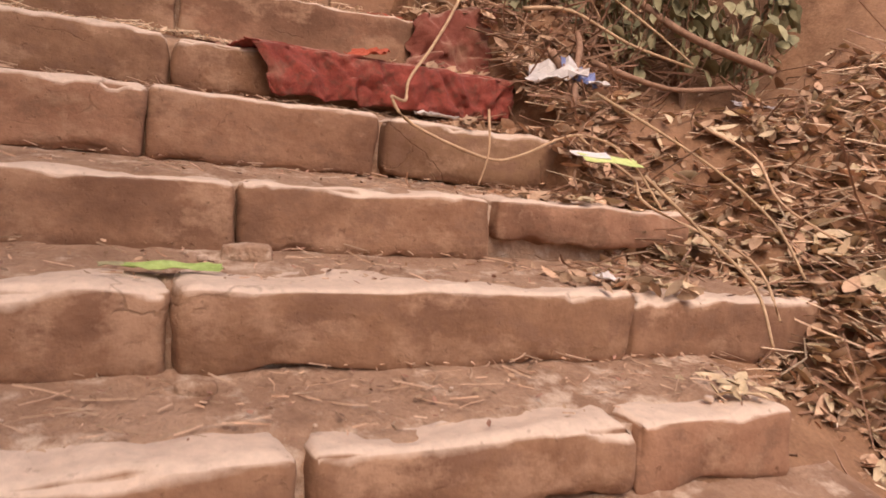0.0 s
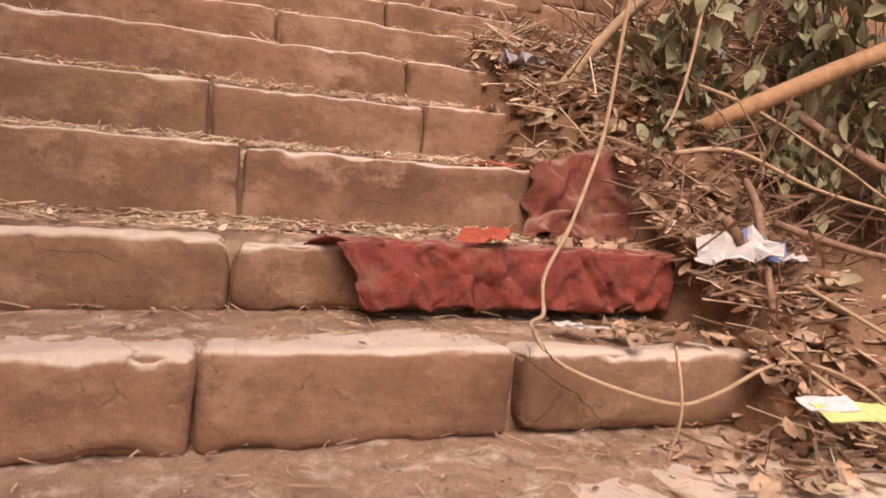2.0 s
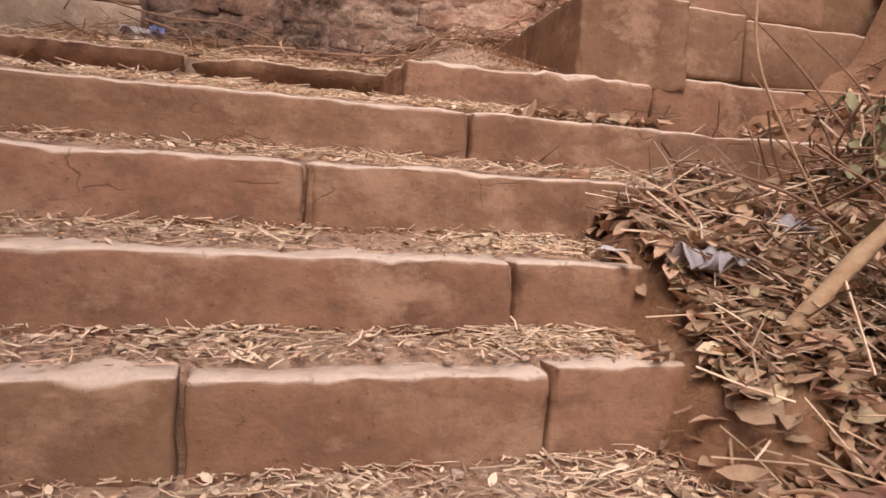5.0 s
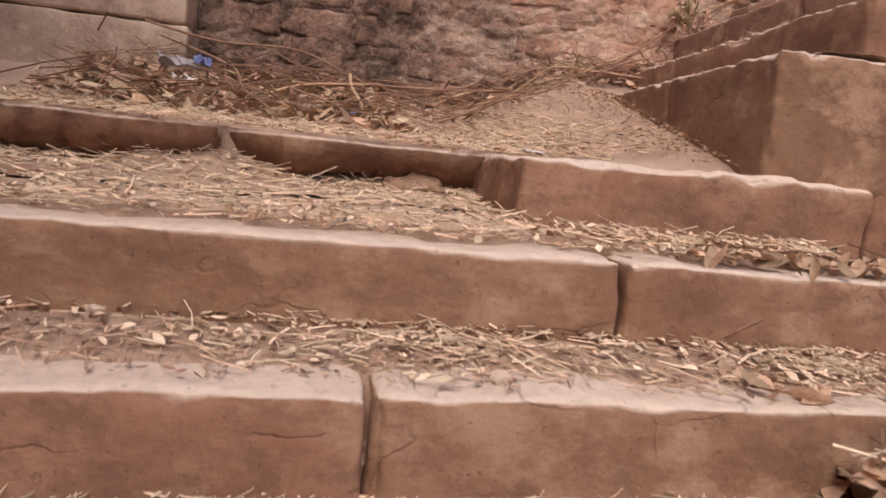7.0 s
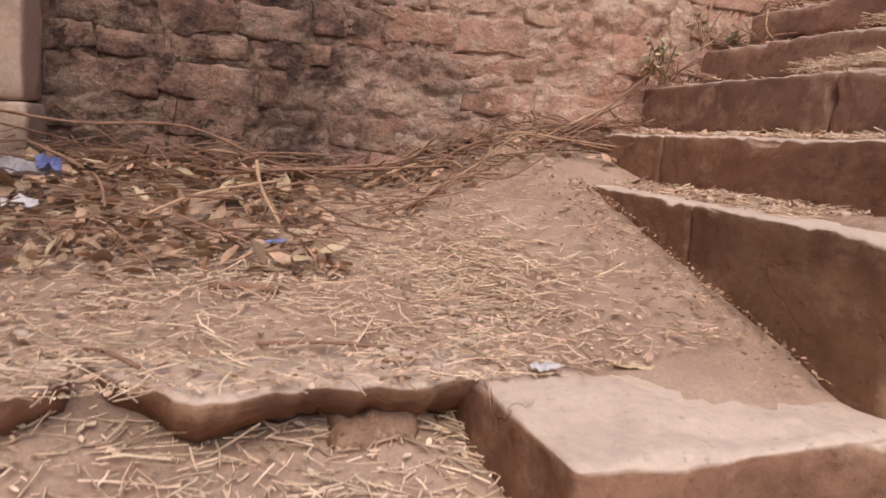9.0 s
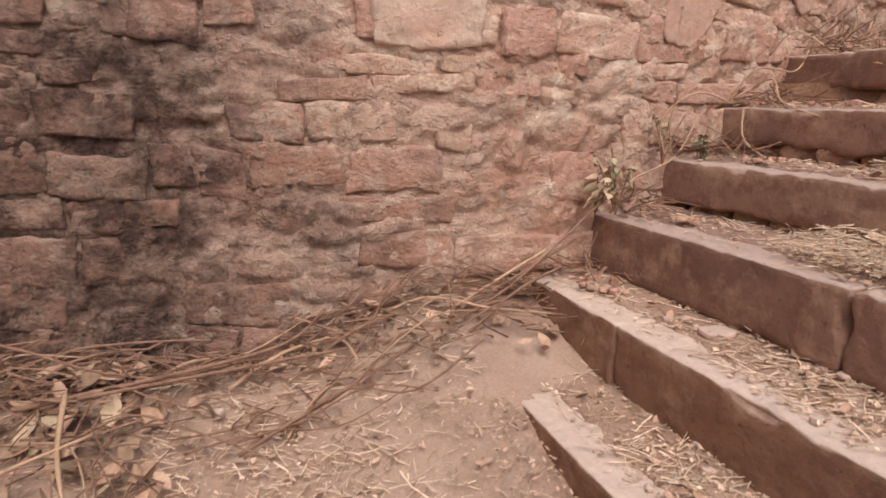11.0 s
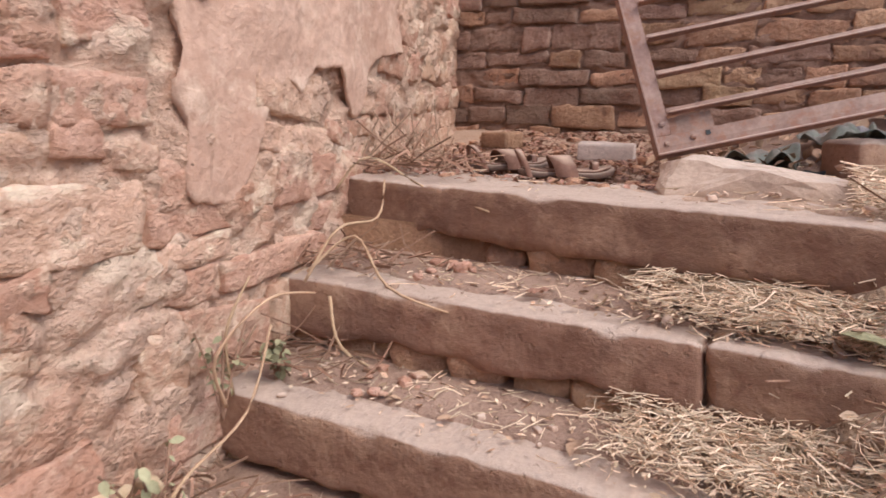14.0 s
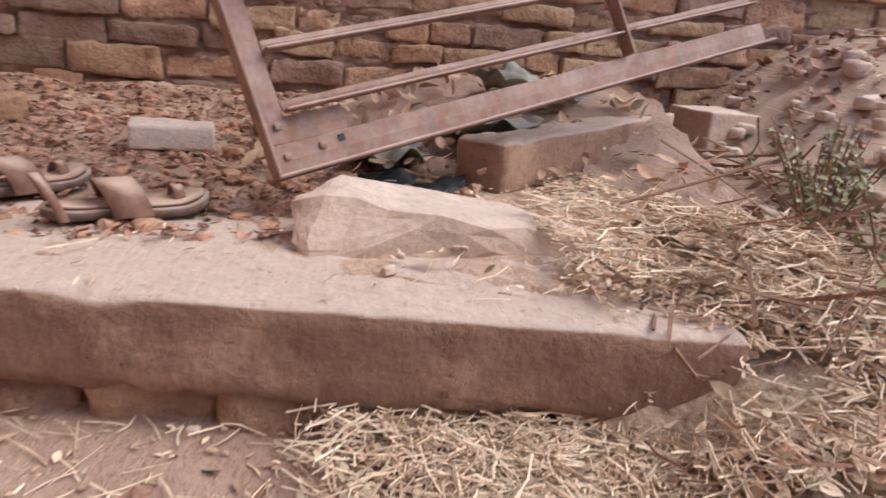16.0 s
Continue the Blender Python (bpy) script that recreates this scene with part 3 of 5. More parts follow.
def masonry(name, label, path, z0, z1, core_mat, stone_mat, wmin, wmax, hmin, hmax, seed, out=0.03, parts=300, dark=None, skip=None, near=None, gap=0.012, core_thick=0.45, amp=0.014, bed=0.02, drop=0.0, fine=0.006, freq=8, jitter=0.008, tilt=3, edge=0.024, proud=0.012, cells=False, skew=0.0):
    """A wall of single stones in rough courses along a line; the wall stands to the line's left."""
    wall = tagged(empty(name), label, "wall", kind="structure")
    rn = random.Random(seed)
    P = [Vector((*p, 0)) for p in path]
    L = [0]
    for a, b in zip(P, P[1:]):
        L.append(L[-1] + (b - a).length)
    # core with a thickness
    offs = []
    for i, p in enumerate(P):
        d = (P[min(i + 1, len(P) - 1)] - P[max(i - 1, 0)]).normalized()
        offs.append(p + Vector((-d.y, d.x, 0)) * core_thick)
    n = len(P)
    for i in range(n - 1):
        seg = int((P[i + 1] - P[i]).length / 0.015) + 1
        rows = int((z1 - z0) / 0.013)
        v, f = [], []
        d = (P[i + 1] - P[i]).normalized()
        nrm = Vector((d.y, -d.x, 0))
        for r in range(rows + 1):
            for c in range(seg + 1):
                q = P[i].lerp(P[i + 1], c / seg)
                q = Vector((q.x, q.y, z0 + (z1 - z0) * r / rows))
                push = 0 if c in (0, seg) else bed * (0.4 * noise.fractal(q * 4, 0.6, 2, 3) + 0.8 * noise.fractal(Vector((q.x * 12, q.y * 12, q.z * 34)), 0.45, 2.1, 4))
                if cells and c not in (0, seg):
                    # weathered lumps of stone with hollow joints round them
                    al = q.dot(d)
                    at = Vector((al * 4.6 + 0.5 * noise.noise(q * 5), q.z * 9.0 + 0.7 * noise.noise(q * 4 + Vector((7, 0, 0))), 0.5))
                    far, who = noise.voronoi(at)
                    own = 0.5 + 0.5 * noise.noise(who[0] * 7.7)
                    push = bed * (1.5 * own * smooth01(far[1] - far[0], 0.02, 0.26) - 0.55 + 0.5 * noise.fractal(q * 9, 0.6, 2, 4) + 0.45 * noise.fractal(q * 34, 0.6, 2, 3))
                v.append(q + nrm * push)
        w = seg + 1
        f = [(r * w + c, r * w + c + 1, (r + 1) * w + c + 1, (r + 1) * w + c) for r in range(rows) for c in range(seg)]
        base = len(v)
        A, B, C, D = P[i], P[i + 1], offs[i + 1], offs[i]
        v += [Vector((q.x, q.y, zz)) for zz in (z0, z1) for q in (A, B, C, D)]
        f += [(base + 1, base + 2, base + 6, base + 5), (base + 2, base + 3, base + 7, base + 6), (base + 3, base, base + 4, base + 7),
              (base + 4, base + 5, base + 6, base + 7)]
        make("core", v, f, core_mat(0.5 * (P[i] + P[i + 1])) if callable(core_mat) else core_mat, wall)
    stones = []
    z = z0
    while z < z1 - 0.03:
        h = rn.uniform(hmin, hmax)
        s = -rn.uniform(0, wmax)
        while s < L[-1]:
            w = rn.uniform(wmin, wmax)
            hh = h * rn.uniform(0.78, 1.12)
            m = s + w / 2
            s += w
            if not 0.03 < m < L[-1] - 0.03:
                continue
            k = max(i for i in range(n - 1) if m >= L[i])
            d = (P[k + 1] - P[k]).normalized()
            q = P[k] + d * (m - L[k])
            nrm = Vector((d.y, -d.x, 0))
            c = Vector((q.x, q.y, z + h / 2 + rn.uniform(-1, 1) * jitter))
            if rn.random() < drop:
                continue
            if skip and skip(c):
                continue
            stones.append((c, nrm, math.degrees(math.atan2(d.y, d.x)), w - gap * rn.uniform(0.5, 1.6), hh - gap * rn.uniform(0.4, 1.2), rn.uniform(-0.4, 1) * out, rn.uniform(-tilt, tilt), rn.random()))
        z += h
    order = sorted(range(len(stones)), key=lambda i: near(stones[i][0]) if near else 0)
    rest = {}
    for rank, i in enumerate(order):
        c, nrm, ang, w, h, push, lean, pick = stones[i]
        dep = 0.10
        v, f = rbox((w / 2, dep / 2, h / 2), min(edge, h * 0.3), (max(5, int(w / 0.024)), 2, max(5, int(h / 0.02))), i + seed, amp, freq, fine)
        if skew:
            # no two stones are squared alike
            k1, k2, k3 = (noise.noise(Vector((i * 3.3, seed, k * 9.1))) * skew for k in range(3))
            v = [Vector((p.x + k1 * p.z, p.y, p.z * (1 + 2.2 * k2 * p.x / w) + k3 * 0.35 * p.x + 0.35 * h * skew * noise.noise(Vector((p.x * 9, i, 0))))) for p in v]
        m = pose(*(c + nrm * (push - dep / 2 + proud)), 0, lean, ang)
        mat = stone_mat(c, pick) if callable(stone_mat) else stone_mat
        if rank < parts:
            ob = make("stone", v, f, mat, wall)
            ob.matrix_local = m
        else:
            vv, ff = rest.setdefault(mat, ([], []))
            o = len(vv)
            vv += [m @ p for p in v]
            ff += [tuple(a + o for a in g) for g in f]
    for mat, (vv, ff) in rest.items():
        tagged(make("far_stones", vv, ff, mat, wall), kind="stuff")
    return wall


NORTH = [(-2.4, 6.46), (-1.34, 6.40), (-0.2, 6.235), (0.7, 6.10), (1.5, 6.15), (1.9, 6.22), (3.62, 6.70)]
# the line runs east, so the wall's body lies to the north of it
# plaster left on the wall above the steps
PLASTER = [(1.22, 4.44), (1.36, 4.42), (1.42, 4.5), (1.47, 4.6), (1.57, 4.685), (1.62, 4.65), (1.70, 4.71), (1.82, 4.72), (1.88, 4.62), (1.94, 4.585), (2.0, 4.61), (2.05, 4.72), (2.2, 4.77), (2.42, 4.8)]


def north_y(x):
    for (a, ya), (b, yb) in zip(NORTH, NORTH[1:]):
        if a <= x <= b:
            return ya + (yb - ya) * (x - a) / (b - a)
    return 6.4


def plaster_foot(x):
    for (a, za), (b, zb) in zip(PLASTER, PLASTER[1:]):
        if a <= x <= b:
            return za + (zb - za) * (x - a) / (b - a)
    return 4.7


wall_north = masonry("wall_north", "old rubble wall of red and buff sandstone, sooty at its lower end", NORTH, 3.0, 6.0,
                     M_MORTAR, lambda c, p: M_RUBBLE_B if p > (0.5 if c.x > 0.1 else 0.85) else M_RUBBLE,
                     0.10, 0.38, 0.07, 0.165, 21, out=0.005, near=lambda c: max(0, c.z - 5.0) * 3 + abs(c.x - 0.9) * 0.4, amp=0.012, bed=0.021, drop=0.06, fine=0.008, freq=12, jitter=0.02, tilt=4, edge=0.009, gap=0.008, proud=0.004, cells=True, skew=0.38,
                     skip=lambda c: (c.z < 4.2 and c.x < 1.1 and noise.noise(c * 4.1) > 0.12) or noise.noise(c * 2.3) > 0.3 or 1.24 < c.x < 2.38 and c.z > plaster_foot(c.x) + 0.02)
block("stone", (0.22, 6.132, 4.37), (0.57, 6.28, 4.535), M_PALE, wall_north, 881, r=0.014, amp=0.018, turn=-8, cell=0.014, freq=12, fine=0.006)
EAST = [(3.58, 6.75), (3.58, 1.6)]
# past y 5.6 darker stones are picked: redder stone plus painted corner shade
wall_east = masonry("wall_east", "weathered wall of narrow red and buff stone courses", EAST, 4.2, 6.2, M_BMORTAR, lambda c, p: M_BRICK if p < (0.5 if c.y < 5.6 else 0.3) else M_BRICK_B if p < 0.8 and c.y < 5.6 else M_BRICK_C,
                    0.13, 0.36, 0.07, 0.125, 5, out=0.022, near=lambda c: max(0, c.z - 5.1) * 3 + abs(c.y - 5.3), amp=0.013, gap=0.009, bed=0.02, drop=0.03, fine=0.008, freq=13, edge=0.008, skew=0.22)

pv, pf, cols, rows = [], [], 110, 50
for c in range(cols + 1):
    x = 1.22 + 1.2 * c / cols
    z0 = plaster_foot(x) + 0.008 * noise.fractal(Vector((x * 22, 1, 0)), 0.7, 2, 3)
    for r in range(rows + 1):
        z = z0 + (6.4 - z0) * (r / rows) ** 1.6
        e = min(1, c / 2, (cols - c) / 2, r / 1.0)
        xx = x + (0.018 * noise.noise(Vector((c * 0.6, z * 13, 0))) * (1 - min(c, cols - c) / 6) if min(c, cols - c) < 6 else 0) + (0.016 * noise.noise(Vector((3, z * 5, 0))) if c < 6 else 0)
        pv.append((xx, north_y(x) - 0.008 - 0.010 * min(1, e) + 0.014 * rough(x, z, 4, 3), z))
w = rows + 1
pf = [(c * w + r, (c + 1) * w + r, (c + 1) * w + r + 1, c * w + r + 1) for c in range(cols) for r in range(rows)]
make("plaster", pv, pf, M_PLASTER, wall_north, "patch of smooth pink plaster with a broken lower edge")
for ob in [o for o in bpy.data.objects if o.name == "plaster"]:
    sol = ob.modifiers.new("thick", "SOLIDIFY")
    sol.thickness, sol.offset = 0.045, -1

# unseen plain blocks added above the wall to shade the upper landing
for (xa, ya), (xb, yb) in zip(NORTH, NORTH[1:]):
    d = math.hypot(xb - xa, yb - ya)
    upper = block("upper_masonry", (-d / 2, 0.02, 0), (d / 2, 0.42, 1.9), M_MORTAR, wall_north, 890, r=0.01, amp=0.01, cell=0.1)
    ang = math.atan2(yb - ya, xb - xa)
    upper.matrix_local = pose((xa + xb) / 2 - 0.22 * math.sin(ang), (ya + yb) / 2 + 0.22 * math.cos(ang), 6.955, 0, 0, math.degrees(ang))
pier = tagged(empty("pier"), "pale plastered stone pier at the end of the sooty wall", "pier", kind="structure")
zz = 3.0
for k, h in enumerate((0.62, 0.42, 0.55, 0.5, 0.5)):
    block("stone_block", (-2.4 if k % 2 else -2.4, 6.12, zz), (-1.35 if k % 2 else -1.34, 6.6, zz + h - 0.008), M_PIER, pier, 700 + k, r=0.018, amp=0.008, cell=0.05)
    zz += h
# unseen plain wall added to close the place, made tall to shade the steps
wall_west = block("wall_west", (LEFT - 0.5, -1.5, -0.2), (LEFT - 0.02, 6.7, 5.6), M_RUBBLE, None, 801, r=0.02, amp=0.02, cell=0.15, freq=2, most=60)
tagged(wall_west, "plain weathered stone wall along the steps, unseen, raised for shade", "wall", kind="structure")

# ---- litter ----


def straw(name, n, spot, mat, label, lmin=0.03, lmax=0.12, w=0.0013, seed=1, rise=0.15, category="straw", lift=0.006, bendy=True):
    """Loose stalks strewn over the ground, each a bent three-sided stalk."""
    rn = random.Random(seed)
    v, f = [], []
    for _ in range(n):
        p = spot(rn)
        if p is None:
            continue
        x, y, z = p
        a, tilt = rn.uniform(0, math.tau), rn.gauss(0, rise)
        l = lmin + (lmax - lmin) * rn.random() ** 2
        d = Vector((math.cos(a) * math.cos(tilt), math.sin(a) * math.cos(tilt), math.sin(tilt)))
        u = d.cross(Vector((0, 0, 1))).normalized()
        k = d.cross(u)
        c = Vector((x, y, z + lift * rn.random() + abs(math.sin(tilt)) * l / 2 + 0.002))
        r = w * rn.uniform(0.5, 1.5)
        bend = u * rn.uniform(-0.12, 0.12) * l if bendy else u * 0
        o = len(v)
        for s, off in ((-0.5, 0), (0, 1), (0.5, 0)):
            q = c + d * l * s + bend * off
            v += [q + u * r, q - u * r * 0.5 + k * r * 0.8, q - u * r * 0.5 - k * r * 0.8]
        for s in (0, 3):
            for j in range(3):
                f.append((o + s + j, o + s + (j + 1) % 3, o + s + 3 + (j + 1) % 3, o + s + 3 + j))
    return tagged(make(name, v, f, mat, None, "", False), label, category, kind="stuff")


def leaves(name, n, spot, mat, label, smin=0.02, smax=0.06, seed=1, rise=0.5, category="leaves"):
    """Loose curled leaves."""
    rn = random.Random(seed)
    v, f = [], []
    for _ in range(n):
        p = spot(rn)
        if p is None:
            continue
        l = rn.uniform(smin, smax)
        wd = l * rn.uniform(0.32, 0.62)
        cup = rn.uniform(-0.3, 0.7) * l
        m = pose(*p, math.degrees(rn.gauss(0, rise)), math.degrees(rn.gauss(0, rise)), rn.uniform(0, 360))
        o = len(v)
        for s, ww in ((-1, 0.05), (-0.5, 0.8), (0.1, 1), (0.6, 0.6), (1, 0.04)):
            zc = cup * s * s * 0.5
            for t in (-1, 0, 1):
                v.append(m @ Vector((s * l, t * wd * ww, zc + abs(t) * wd * 0.35 * ww + 0.008)))
        for r in range(4):
            for c in range(2):
                f.append((o + r * 3 + c, o + r * 3 + c + 1, o + r * 3 + 4 + c, o + r * 3 + 3 + c))
    return tagged(make(name, v, f, mat), label, category, kind="stuff")


def on_flight1(rn):
    i = rn.randrange(6, 16)
    y, z, _, right = FLIGHT1[i]
    nxt = FLIGHT1[i + 1][0] if i < 15 else 4.65
    amount = 0.35 if i < 11 else 1
    if rn.random() > amount:
        return None
    x = rn.uniform(-1.7, 0.4)
    u = min(1, abs(rn.gauss(0.62, 0.3)))
    if x < -0.6 and rn.random() < 0.3:
        return None
    return x, y + 0.03 + u * (nxt - y - 0.03), z + max(0.004, 0.052 * u - 0.014)


def on_upper_treads(rn):
    i = rn.randrange(10, 16)
    y, z = FLIGHT1[i][:2]
    nxt = FLIGHT1[i + 1][0] if i < 15 else 4.2
    x, u = 0.42 - 2.1 * rn.random() ** 1.5, min(1, abs(rn.gauss(0.68, 0.24)))
    if noise.noise(Vector((x * 3, y * 5, 2))) < rn.uniform(-0.6, 0.35):
        return None
    return x, y + 0.03 + u * (nxt - y - 0.03), z + max(0.006, 0.052 * u - 0.012)


def on_landing(rn):
    x, y = rn.uniform(-1.9, 0.7), 4.62 + 1.6 * rn.random() ** 1.2
    if x > edge2(0, y) - 0.06:
        return None
    if noise.noise(Vector((x * 2.2, y * 2.2, 5))) < rn.uniform(-0.75, 0.3):
        return None
    return x, y, landing(x, y)


def on_flight2(rn):
    i = rn.randrange(0, 6)
    y = 6.15 - 1.5 * rn.random() ** 0.75
    a = edge2(i, y)
    b = edge2(i + 1, y) if i < 5 else a + 0.25
    u = min(1, abs(rn.gauss(0.6, 0.3)))
    if (y > 5.3 and rn.random() < 0.6) or (i == 5 and y > 5.0 and rn.random() < 0.9):
        return None
    return a + 0.03 + u * (b - a - 0.03), y, FLIGHT2[i][2] + 0.015 * u


def on_bank(rn):
    x, y = 0.3 + 1.3 * rn.random() ** 1.4, rn.uniform(0.9, 4.25)
    if 0.66 < x < 1.7 and 2.1 < y < 3.05 and rn.random() < 0.8:
        return None
    return x, y, slope(max(x, 0.37), y) + 0.01


straw("straw", 7500, on_upper_treads, M_STRAW, "pale dry straw lying on the lower steps near the landing", 0.015, 0.09, 0.0017, 21, 0.15, lift=0.012)
leaves("straw_chips", 6500, on_upper_treads, M_STRAW, "short pale straw chips on the lower steps", 0.004, 0.017, 22, 0.3, "chaff")
straw("straw", 8500, on_flight1, M_STRAW_DULL, "dry straw and chaff lying on the lower steps", 0.012, 0.09, 0.0014, seed=3)
straw("straw", 9500, on_landing, M_STRAW, "dry straw strewn over the earth landing", 0.012, 0.11, 0.0015, seed=4)
straw("straw", 750, lambda rn: (lambda x, y: (x, y, landing(x, y)))(rn.gauss(-0.02, 0.13), rn.gauss(5.25, 0.24)), M_STRAW, "thicker patch of straw on the landing", 0.015, 0.12, 0.0017, 41)
straw("straw", 4200, on_flight2, M_STRAW, "dry straw lying on the upper steps", 0.015, 0.09, seed=5)
straw("twigs", 1500, on_bank, M_TWIG, "dry twigs and stalks on the earth bank", 0.05, 0.35, 0.003, seed=6, rise=0.35, category="twigs", lift=0.03)
leaves("dead_leaves", 3200, on_bank, M_DRYLEAF, "curled brown dead leaves on the earth bank", 0.012, 0.048, seed=7)
leaves("bleached_leaves", 420, on_bank, M_PALELEAF, "pale yellowish dead leaves on the earth bank", 0.012, 0.035, 15, 0.4)
leaves("bleached_leaves", 420, lambda rn: (lambda x, y: (x, y, max(tread(x, y), slope(max(x, 0.37), y)) + 0.01))(0.15 + 0.8 * rn.random(), rn.uniform(1.25, 1.9)), M_PALELEAF, "pale bleached leaves and chaff at the step ends", 0.012, 0.035, 24, 0.35)
leaves("leaf_crumbs", 2200, on_bank, M_CRUMB, "crumbled leaf litter on the earth bank", 0.005, 0.018, 13, 0.4, "leaf litter")


def on_litter(rn):
    # leaf heap over the step ends
    x, y = 0.12 + 0.85 * rn.random() ** 1.2, rn.uniform(2.95, 3.72)
    top = 0.07 * smooth01(x, 0.1, 0.35) * smooth01(x, 0.95, 0.6) * smooth01(y, 3.7, 3.2)
    return x, y, max(tread(x, y) if x < 0.35 else 0, slope(max(x, 0.2), y)) + 0.01 + top * rn.random()




def by_ends(rn):
    # the strip of soil beside the step ends
    x, y = rn.uniform(0.36, 0.75), rn.uniform(2.85, 3.55)
    return x, y, slope(x, y) + 0.008


leaves("dead_leaves", 520, by_ends, M_DRYLEAF, "dead leaves on the soil beside the step ends", 0.014, 0.04, 145, 0.4)
leaves("bleached_leaves", 160, by_ends, M_PALELEAF, "pale leaves on the soil beside the step ends", 0.014, 0.04, 146, 0.4)
straw("straw", 420, by_ends, M_STRAW, "pale stalks on the soil beside the step ends", 0.03, 0.15, 0.0018, 147, 0.2)
leaves("dead_leaves", 1700, on_litter, M_DRYLEAF, "brown and buff dead leaves heaped over the step ends", 0.016, 0.05, 141, 0.55)
leaves("bleached_leaves", 420, on_litter, M_PALELEAF, "pale curled leaves heaped over the step ends", 0.016, 0.045, 142, 0.55)
straw("twigs", 260, on_litter, M_TWIG, "brown twigs in the leaf heap", 0.06, 0.3, 0.0028, 143, 0.35, "twigs", 0.05)
straw("straw", 420, on_litter, M_STRAW, "pale stalks in the leaf heap", 0.05, 0.26, 0.0022, 144, 0.35, "straw", 0.05)


def on_foot(rn):
    # litter at the foot of the bank
    x, y = rn.uniform(0.45, 1.7), rn.uniform(0.9, 2.0)
    return x, y, slope(x, y) + 0.008 + 0.03 * rn.random()


leaves("dead_leaves", 1300, on_foot, M_DRYLEAF, "brown dead leaves at the foot of the bank", 0.014, 0.045, 181, 0.5)
leaves("bleached_leaves", 480, on_foot, M_PALELEAF, "pale bleached leaves at the foot of the bank", 0.016, 0.05, 182, 0.5)
straw("straw", 420, on_foot, M_STRAW, "pale stalks at the foot of the bank", 0.05, 0.28, 0.0022, 183, 0.3, "straw", 0.04)
straw("straw", 900, on_bank, M_STRAW, "dry straw stalks on the earth bank", 0.03, 0.2, 0.0018, 14, 0.25)


def on_ledge(rn):
    x, y = rn.uniform(-1.9, -0.3), rn.uniform(4.1, 4.75)
    return x, y, ledge(x, y) + 0.004


straw("straw", 2200, on_ledge, M_STRAW, "straw on the soil below the broken slabs", 0.012, 0.11, 0.0017, seed=8)
leaves("straw_chips", 700, on_ledge, M_STRAW, "straw chips on the soil below the broken slabs", 0.005, 0.015, 163, 0.25, "chaff")
leaves("leaf_crumbs", 3600, on_flight1, M_CRUMB, "brown leaf crumbs on the lower steps", 0.003, 0.011, 19, 0.3, "leaf litter")
leaves("chaff", 4200, on_flight1, M_DRYLEAF, "chaff and leaf crumbs on the lower steps", 0.003, 0.010, 9, 0.3, "chaff")
leaves("straw_chips", 4200, on_landing, M_STRAW, "short pale straw chips on the landing", 0.003, 0.010, 16, 0.25, "chaff")
leaves("chaff", 3200, on_landing, M_DRYLEAF, "chaff and leaf crumbs on the landing", 0.003, 0.011, 10, 0.3, "chaff")
leaves("chaff", 2600, on_flight2, M_DRYLEAF, "chaff and leaf crumbs on the upper steps", 0.003, 0.011, 12, 0.3, "chaff")
leaves("straw_chips", 3600, on_flight2, M_STRAW, "short pale straw chips on the upper steps", 0.003, 0.010, 17, 0.25, "chaff")
straw("twigs", 420, lambda rn: (lambda x, y: (x, y, slope(x, y) + 0.02))(rn.uniform(0.6, 1.4), rn.uniform(2.5, 3.5)), M_TWIG, "tangle of dark dry twigs on the earth bank", 0.08, 0.4, 0.004, 18, 0.5, "twigs", 0.08)

# ---- things: the lower steps and the bank ----


def crumple(name, w, d, n, seed, mat, at, turn=0, amp=0.3, tiltx=0, label="", category="", parent=None, lift=0.0, bends=3.0, soft=False):
    """A crumpled piece of sheet: paper, film or cloth."""
    v, f = [], []
    for j in range(n + 1):
        for i in range(n + 1):
            x, y = (i / n - 0.5) * w, (j / n - 0.5) * d
            q = Vector((x * bends / w, y * bends / d, seed * 5.3))
            h = amp * min(w, d) * (abs(noise.noise(q)) * 1.4 + 0.5 * abs(noise.noise(q * 2.3)))
            v.append((x * (1 - 0.12 * noise.noise(q * 1.7)), y + 0.1 * d * noise.noise(q + Vector((3, 1, 0))), h + lift))
    f = [(j * (n + 1) + i, j * (n + 1) + i + 1, (j + 1) * (n + 1) + i + 1, (j + 1) * (n + 1) + i) for j in range(n) for i in range(n)]
    ob = make(name, v, f, mat, parent, label, smooth=soft)
    ob.matrix_local = pose(*at, tiltx, 0, turn)
    sol = ob.modifiers.new("thick", "SOLIDIFY")
    sol.thickness = 0.0015
    if category:
        tagged(ob, label, category)
    return ob


